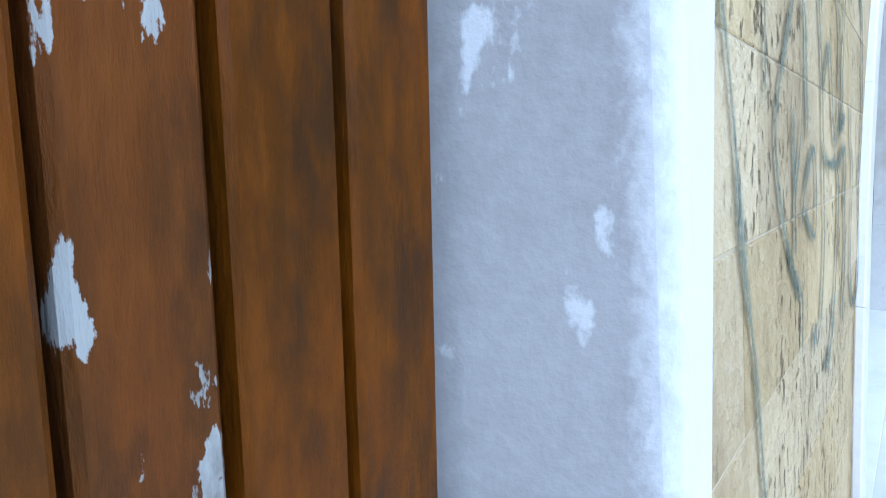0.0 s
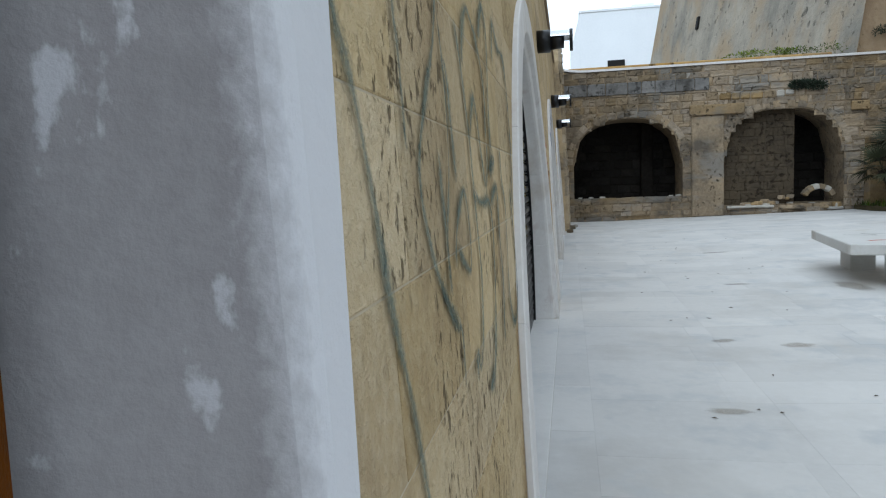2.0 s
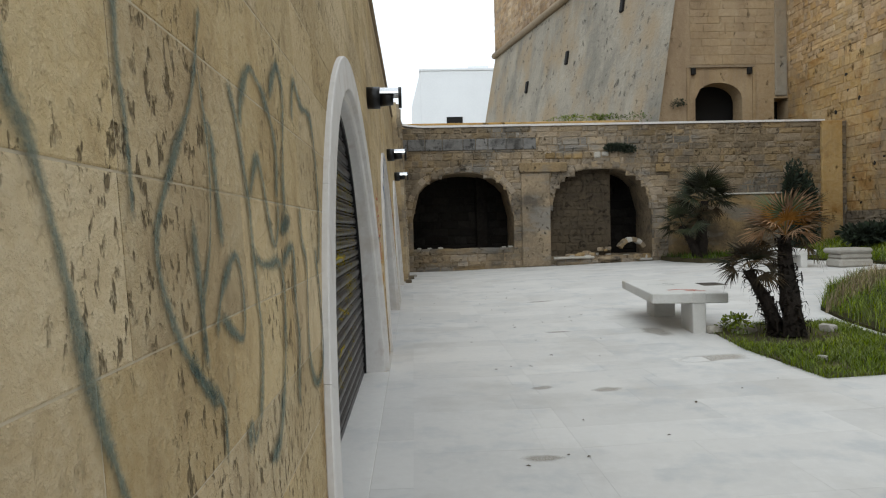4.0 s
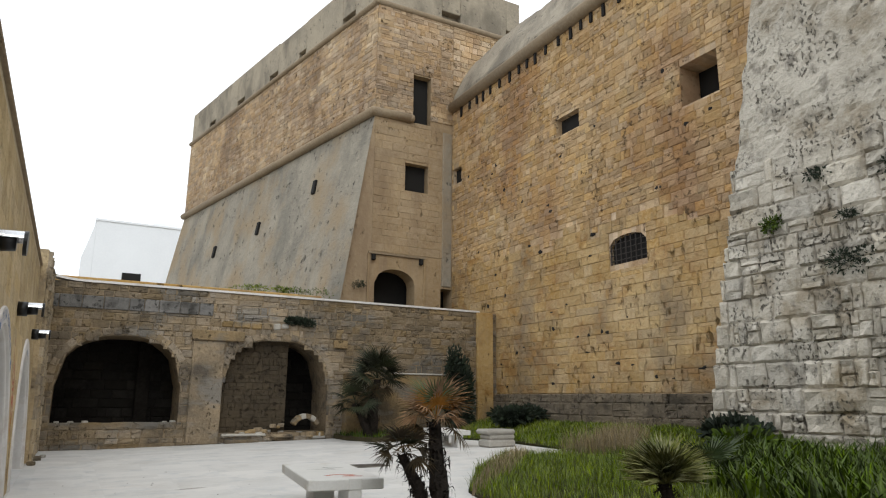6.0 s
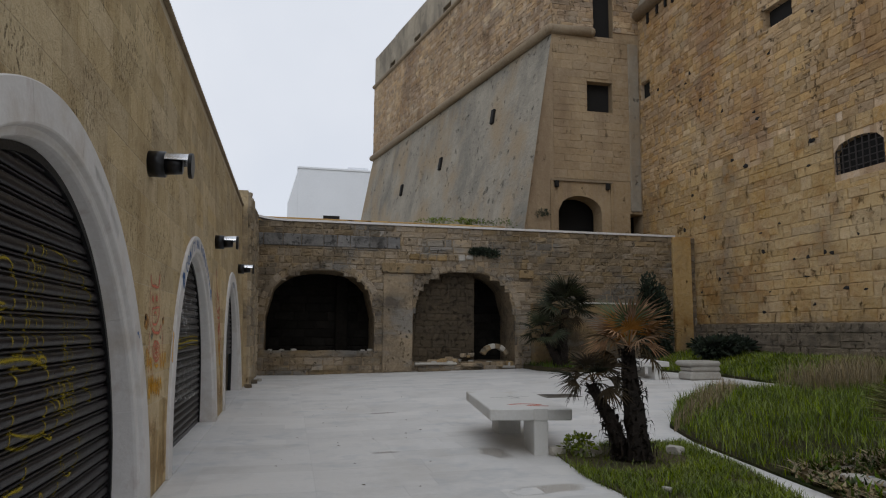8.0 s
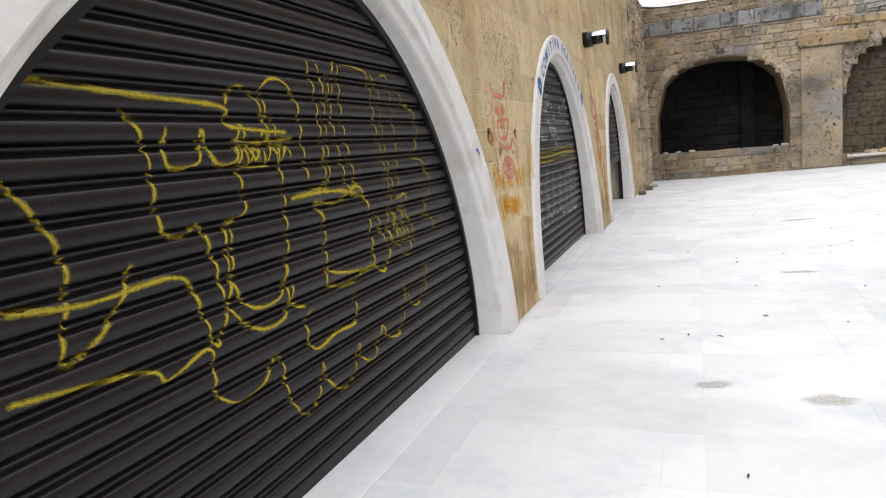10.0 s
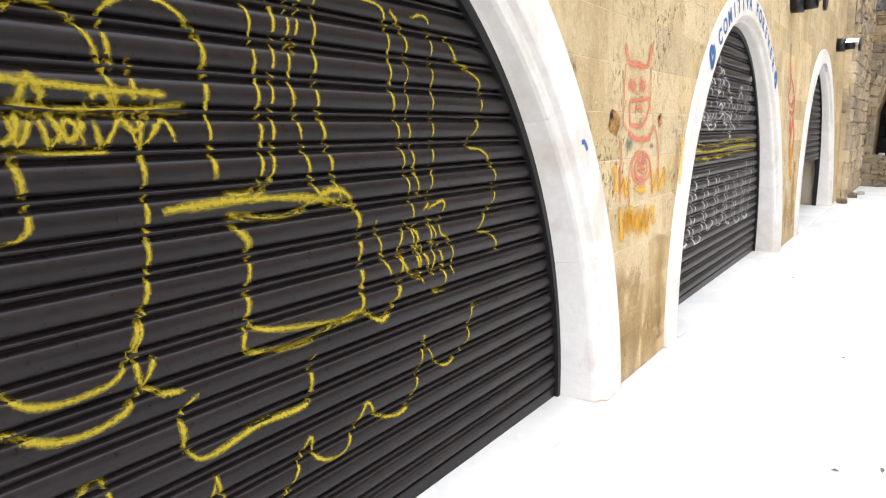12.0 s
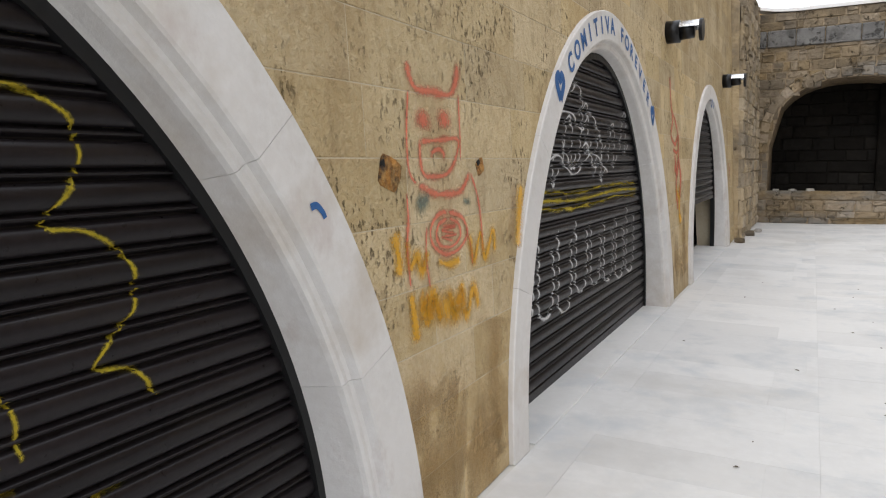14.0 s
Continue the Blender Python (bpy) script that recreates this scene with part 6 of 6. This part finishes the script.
for k, (w, pts) in enumerate((
        (0.018, ((8.72, 1.99), (8.85, 1.96), (8.88, 1.49), (8.86, 1.3), (8.8, 1.26))),
        (0.02, ((8.96, 1.95), (9.04, 1.86), (9.14, 1.825), (9.23, 1.765), (9.245, 1.67), (9.22, 1.6), (9.16, 1.535), (9.15, 1.5), (9.26, 1.48), (9.37, 1.39), (9.37, 1.26), (9.246, 1.13), (9.36, 1.088), (9.43, 0.99))),
        (0.035, ((7.66, 1.37), (7.9, 1.38), (8.2, 1.36), (8.41, 1.31))),
        (0.03, ((7.86, 1.34), (8.1, 1.31), (8.3, 1.38), (8.42, 1.30), (8.44, 1.1), (8.43, 0.92), (8.2, 0.93), (7.95, 0.98), (7.93, 1.08), (7.94, 1.24), (7.87, 1.32))),
        (0.03, ((7.92, 1.0), (7.92, 0.91), (8.15, 0.88), (8.42, 0.92), (8.56, 0.86), (8.66, 0.95), (8.69, 1.12))),
        (0.02, ((8.52, 1.26), (8.56, 1.12), (8.62, 1.02))),
        (0.02, ((8.72, 1.24), (8.66, 1.1), (8.8, 0.98), (8.74, 1.2), (8.9, 0.98), (8.86, 1.22), (8.98, 0.95), (8.9, 0.9), (9.03, 0.88))),
        (0.02, ((8.84, 1.26), (8.96, 1.28), (8.93, 1.16), (9.02, 1.1), (9.04, 0.95))),
        (0.022, ((6.2, 0.95), (6.69, 0.88), (6.78, 0.82), (7.01, 0.86), (7.02, 0.68), (7.15, 0.6), (7.3, 0.62), (7.44, 0.7), (7.48, 0.5), (7.58, 0.37), (7.7, 0.38), (7.78, 0.54))),
        (0.022, ((7.78, 0.57), (7.82, 0.45), (7.95, 0.36), (8.07, 0.38), (8.16, 0.53), (8.2, 0.44), (8.33, 0.41), (8.46, 0.55), (8.52, 0.48), (8.66, 0.44), (8.76, 0.5), (8.84, 0.72))),
        (0.018, ((8.82, 0.74), (8.9, 0.6), (9.01, 0.55), (9.16, 0.62), (9.2, 0.76), (9.32, 0.78))),
        (0.026, ((7.74, 0.84), (7.68, 0.78), (7.73, 0.64), (7.95, 0.66), (8.16, 0.66), (8.18, 0.76), (8.2, 0.83))),
        (0.03, ((6.3, 1.55), (6.45, 1.3), (6.4, 1.0), (6.6, 1.1), (6.7, 1.25))),
        (0.026, ((6.2, 1.2), (6.5, 1.16), (6.9, 1.16), (7.0, 1.0), (7.06, 0.86), (7.14, 0.98))))):
    ribbon("stroke", pts, w * 0.7, M_YELLOW, tag, on_shutter, seed=20 + k, wobble=0.5)

for k, (w, pts) in enumerate((
        (0.02, ((7.31, 1.64), (7.45, 1.63), (7.76, 1.64))),
        (0.014, ((7.31, 1.63), (7.33, 1.55), (7.37, 1.62), (7.40, 1.54), (7.44, 1.61), (7.48, 1.54))),
        (0.014, ((7.50, 1.61), (7.52, 1.54), (7.57, 1.61), (7.62, 1.54), (7.68, 1.61), (7.72, 1.54))),
        (0.014, ((7.32, 1.54), (7.42, 1.53), (7.54, 1.53))))):
    ribbon("stroke", pts, w, M_YELLOW, tag, on_shutter, seed=80 + k, wobble=0.9)

tag = empty("shutter_graffiti", "white scrawl and a yellow band on the second shutter", "graffiti", at=(0, 0, 0))
for k, v in enumerate((1.30, 1.36, 1.42)):
    ribbon("stroke", ((11.98, v), (12.6, v + 0.02), (13.4, v - 0.01), (14.6, v + 0.02), (15.4, v)), 0.03, M_YELLOW, tag, on_shutter, seed=k, wobble=0.8)
r = random.Random(4)
for k in range(8):
    u, lo, hi = 12.1 + k * 0.42, 0.55 + r.uniform(-0.05, 0.06), 1.18 + r.uniform(-0.06, 0.04)
    ribbon("stroke", ((u, hi), (u + 0.03, (lo + hi) / 2), (u + 0.02, lo + 0.1), (u + 0.12, lo), (u + 0.28, lo + 0.03), (u + 0.34, lo + 0.25), (u + 0.3, hi - 0.1)), 0.03, M_WHITEP, tag, on_shutter,
           seed=40 + k, wobble=0.6)
for k in range(6):
    u, v = 12.6 + k * 0.42, 1.5 + 0.12 * (k % 3)
    ribbon("stroke", ((u, v), (u + 0.1, v + 0.35), (u + 0.22, v + 0.3), (u + 0.2, v - 0.02), (u + 0.34, v + 0.1)), 0.022, M_WHITEP, tag, on_shutter, seed=70 + k, wobble=0.6)
for k, pts in enumerate((((12.5, 1.85), (12.8, 1.98), (13.2, 2.02), (13.5, 1.9), (13.7, 2.05), (14.0, 1.9)), ((13.2, 2.15), (13.35, 2.25), (13.5, 2.12), (13.4, 2.0)),
                         ((12.5, 1.55), (12.9, 1.7), (13.3, 1.55), (13.8, 1.72), (14.3, 1.55)), ((13.0, 1.8), (13.3, 1.6), (13.6, 1.8), (13.9, 1.6), (14.2, 1.8)))):
    ribbon("stroke", pts, 0.022, M_WHITEP, tag, on_shutter, seed=60 + k, wobble=0.6)


# damp brown tide marks at the wall foot
M_DAMP = surf("rusty_damp_stain", ((0.377, 0.221, 0.0697), (0.279, 0.184, 0.0902), (0.426, 0.279, 0.107)), 0.95, 5, 30, bump=0.1, spec=0.15, spray=0.42)
damp = empty("damp_stain", "rusty brown damp marks at the foot of the limestone wall", "stain", at=(0, 0, 0))
for k, (w, pts) in enumerate(((0.42, ((10.32, 0.22), (10.7, 0.3), (11.1, 0.2), (11.38, 0.26))), (0.22, ((11.33, 0.1), (11.3, 0.5), (11.36, 0.85))), (0.2, ((10.34, 0.5), (10.6, 0.62), (10.9, 0.55))),
                              (0.3, ((5.1, 0.15), (5.3, 0.3), (5.44, 0.5))), (0.16, ((5.42, 0.4), (5.36, 0.8), (5.44, 1.1))), (0.35, ((16.3, 0.3), (16.7, 0.42), (17.2, 0.3))),
                              (0.22, ((17.3, 0.2), (17.25, 0.7), (17.35, 1.1))))):
    ribbon("tide_mark", pts, w, M_DAMP, damp, lambda u, v: on_wall(u, v) - Vector((0.003, 0, 0)), seed=90 + k, wobble=1.4)


# hand lettering round the second arch
def lettering(text, c, s0, s1, size, mat, parent):
    for i, ch in enumerate(text):
        if ch == " ":
            continue
        cu = bpy.data.curves.new("letter", "FONT")
        cu.body, cu.size, cu.align_x, cu.offset = ch, size, "CENTER", 0.006
        tmp = bpy.data.objects.new("letter", cu)
        me = tmp.to_mesh()
        s = s0 + (s1 - s0) * i / (len(text) - 1)
        (ya, za), (yb, zb) = outline(c, s - 0.01, 0.17), outline(c, s + 0.01, 0.17)
        y, z = outline(c, s, 0.17)
        a = math.atan2(zb - za, yb - ya)
        for v in me.vertices:
            lx, ly = v.co.x, v.co.y
            wy, wz = y + lx * math.cos(a) - ly * math.sin(a), z + lx * math.sin(a) + ly * math.cos(a)
            v.co = (0.036 - BATTER * wz, wy, wz)
        bm = bmesh.new()
        bm.from_mesh(me)
        tmp.to_mesh_clear()
        bpy.data.objects.remove(tmp)
        part("letter", bm, mat, parent)


lettering("COMITIVA FOREVER", CENTRES[2], 0.325, 0.685, 0.175, M_BLUE, surrounds[1])


def on_arch(u, v):
    return Vector((0.036 - BATTER * v, u, v))


for s in (0.285, 0.72):
    y, z = outline(CENTRES[2], s, 0.10)
    ribbon("heart", ((y, z - 0.07), (y - 0.07, z + 0.04), (y - 0.035, z + 0.09), (y, z + 0.05), (y + 0.035, z + 0.09), (y + 0.07, z + 0.04), (y, z - 0.07)), 0.035, M_BLUE, surrounds[1], on_arch,
           "small blue painted heart")
y, z = 9.926 - CENTRES[1], 1.5
ribbon("blue_dab", ((y - 0.03, z + 0.01), (y, z + 0.015), (y + 0.03, z - 0.01), (y + 0.04, z - 0.03)), 0.014, M_BLUE, surrounds[0], on_arch, "small dab of blue paint")
ribbon("scrawl", ((0.35 - 0.5, 2.62), (-0.05, 2.5), (0.05, 2.62), (0.15, 2.5), (0.25, 2.6)), 0.02, M_BLUE, surrounds[2], on_arch, "small blue scrawl")
ribbon("yellow_stripe", ((-2.25, 1.18), (-2.22, 1.35), (-2.17, 1.53)), 0.09, M_ORANGE, surrounds[1], on_arch, "orange yellow painted stripe")
for s0, txt in ((0.60, 5), (0.655, 4)):
    for k in range(txt):
        y, z = outline(CENTRES[1], s0 + k * 0.009, 0.13)
        ribbon("scratch", ((y - 0.02, z + 0.05), (y + 0.01, z - 0.04), (y + 0.03, z + 0.04)), 0.007, M_BENCH, surrounds[0], on_arch, "faint scratched letter", seed=k)

# ---- wall stones, the largest surfaces last ----
arcade_blocks()
masonry(wall_north, "rubble_stone", M_RUBBLE, FAR_M, -0.4, 17.0, 0.0, 5.36, 0.26, 0.46, 0.085, 0.0, niche_skip, 290, 31, "rubble_rest", 0.74, near=lambda c: abs(c[0] - 6) + abs(c[2] - 1.5), shapes=ERODED)
cur_skip = rect_skip(cur_open)
def seam(u):
    """Height at which the smooth lower ashlar of the curtain wall gives way to small rough blocks."""
    return 7.95 - 1.35 * max(0.0, (u - 12.5) / 4.5) ** 1.3 + 0.55 * noise.noise(Vector((u * 0.7, 0, 4))) + 0.3 * noise.noise(Vector((u * 2.1, 0, 9)))


def low_skip(a, b, c, d):
    return cur_skip(a, b, c, d) if (c + d) / 2 < seam((a + b) / 2) else []


def high_skip(a, b, c, d):
    return cur_skip(a, b, c, d) if (c + d) / 2 >= seam((a + b) / 2) else []


masonry(curtain, "ashlar_block", M_CURTAIN_LOW, CUR_M, 0, 20, 1.92, 9.2, 0.37, 0.72, 0.04, 0.0, low_skip, 290, 41, "ashlar_rest", 0.52, near=lambda c: abs(c[0] - 13) + abs(c[2] - 2.5))
masonry(curtain, "plinth_block", M_DADO, CUR_M @ Matrix.Translation((0, -0.05, 0)), 0, 20, 0.3, 1.9, 0.36, 0.7, 0.08, 0.0, no_skip, 60, 42, "plinth_rest", 0.62, shapes=ERODED)
masonry(curtain, "ashlar_block", M_CURTAIN, CUR_M, 0, 20, 5.9, 16.4, 0.25, 0.44, 0.06, 0.0, high_skip, 0, 43, "upper_ashlar", 0.6, shapes=ERODED)
masonry(bastion_front, "ashlar_block", M_FLANK, Matrix.Translation((0, YB - 0.03, 0)), 12.62, 17.0, 15.7, 21.5, 0.27, 0.5, 0.055, 0.0, rect_skip(front_openings), 150, 44, "front_ashlar", 0.55, shapes=ERODED)
masonry(bastion_front, "ashlar_block", M_CURTAIN, Matrix.Translation((0, YB - 0.03, 0)), 17.0, 21.4, 18, 21.5, 0.30, 0.5, 0.055, 0.005, no_skip, 100, 45, "back_ashlar", 0.4)
masonry(bastion_front, "ashlar_block", M_FRONT, Matrix.Translation((0, YB - 0.02, 0)), 12.62, 17.0, 8.5, 15.4, 0.36, 0.75, 0.02, 0.0015, rect_skip(front_openings), 150, 46, "lower_ashlar", 0.35)
masonry(flank, "ashlar_block", M_FLANK, FLANK_M @ Matrix.Translation((0, -0.03, 0)), 0, FLANK_L, 15.7, 21.5, 0.27, 0.52, 0.055, 0.0, no_skip, 200, 47, "flank_ashlar", 0.55, shapes=ERODED)


def tower_skip(a, b, c, d):
    return [(max(a, 15.3 - tower_edge(c) - 0.02), b)] if b > 15.3 - tower_edge(c) else []


TOW_M = Matrix(((0, 1, 0, TX), (-1, 0, 0, 15.3), (0, 0, 1, 0), (0, 0, 0, 1)))
masonry(tower, "tower_block", M_TOWER, TOW_M, 0, 11, 0.2, 7.4, 0.44, 0.62, 0.20, 0.0, tower_skip, 300, 51, "tower_rest", 0.72, shapes=ERODED)


# ---- paving slabs ----
def paving():
    r = random.Random(17)
    me = bpy.data.meshes.new("paving_slab")
    v = [(x, y, 0) for x, y in ((-.5, -.5), (.5, -.5), (.5, .5), (-.5, .5))]
    v += [(x, y, 0.75) for x, y in ((-.5, -.5), (.5, -.5), (.5, .5), (-.5, .5))] + [(x * 0.9995, y * 0.999, 1) for x, y in ((-.5, -.5), (.5, -.5), (.5, .5), (-.5, .5))]
    f = [(8, 9, 10, 11)] + [(a + (i + 1) % 4, a + i, a + 4 + i, a + 4 + (i + 1) % 4)[::-1] for a in (0, 4) for i in range(4)]
    me.from_pydata(v, [], f)
    me.materials.append(M_SLAB)
    cells, y = [], -2.0
    while y < 28.0:
        d = r.choice((0.42, 0.5, 0.5, 0.58))
        x = 0.30
        while x < 15.4:
            w = r.uniform(0.8, 1.35)
            if x < 1.5 < x + w:
                w = 1.5 - x
            cells.append((x, x + w, y, min(y + d, 28.0)))
            x += w
        y += d
    y = -2.0
    while y < 27.9:
        d = min(r.uniform(0.9, 1.3), 28.0 - y)
        cells.append((0.035, 0.30, y, y + d))
        y += d
    cells.sort(key=lambda c: abs((c[0] + c[1]) / 2 - 1.4) + 0.5 * abs((c[2] + c[3]) / 2 - 10.5))
    verts, faces = [], []
    for n, (x0, x1, y0, y1) in enumerate(cells):
        cx, cy = (x0 + x1) / 2, (y0 + y1) / 2
        h = 0.012 + r.uniform(-0.0005, 0.0005)
        tilt = TILT_X if cx > 1.5 else 0
        m = pose(cx, cy, slope(cx) - 0.012 if cx > 1.5 else -0.012, 0, -tilt, 0) @ Matrix.Diagonal((x1 - x0 - 0.0006, y1 - y0 - 0.0006, h, 1))
        if n < 290:
            ob = new("paving_slab", me)
            ob.parent = floor
            ob.matrix_basis = m
        else:
            b = len(verts)
            verts += [m @ Vector(p) for p in v]
            faces += [tuple(i + b for i in q) for q in f]
    raw("paving_rest", verts, faces, M_SLAB, floor, kind="stuff")


paving()
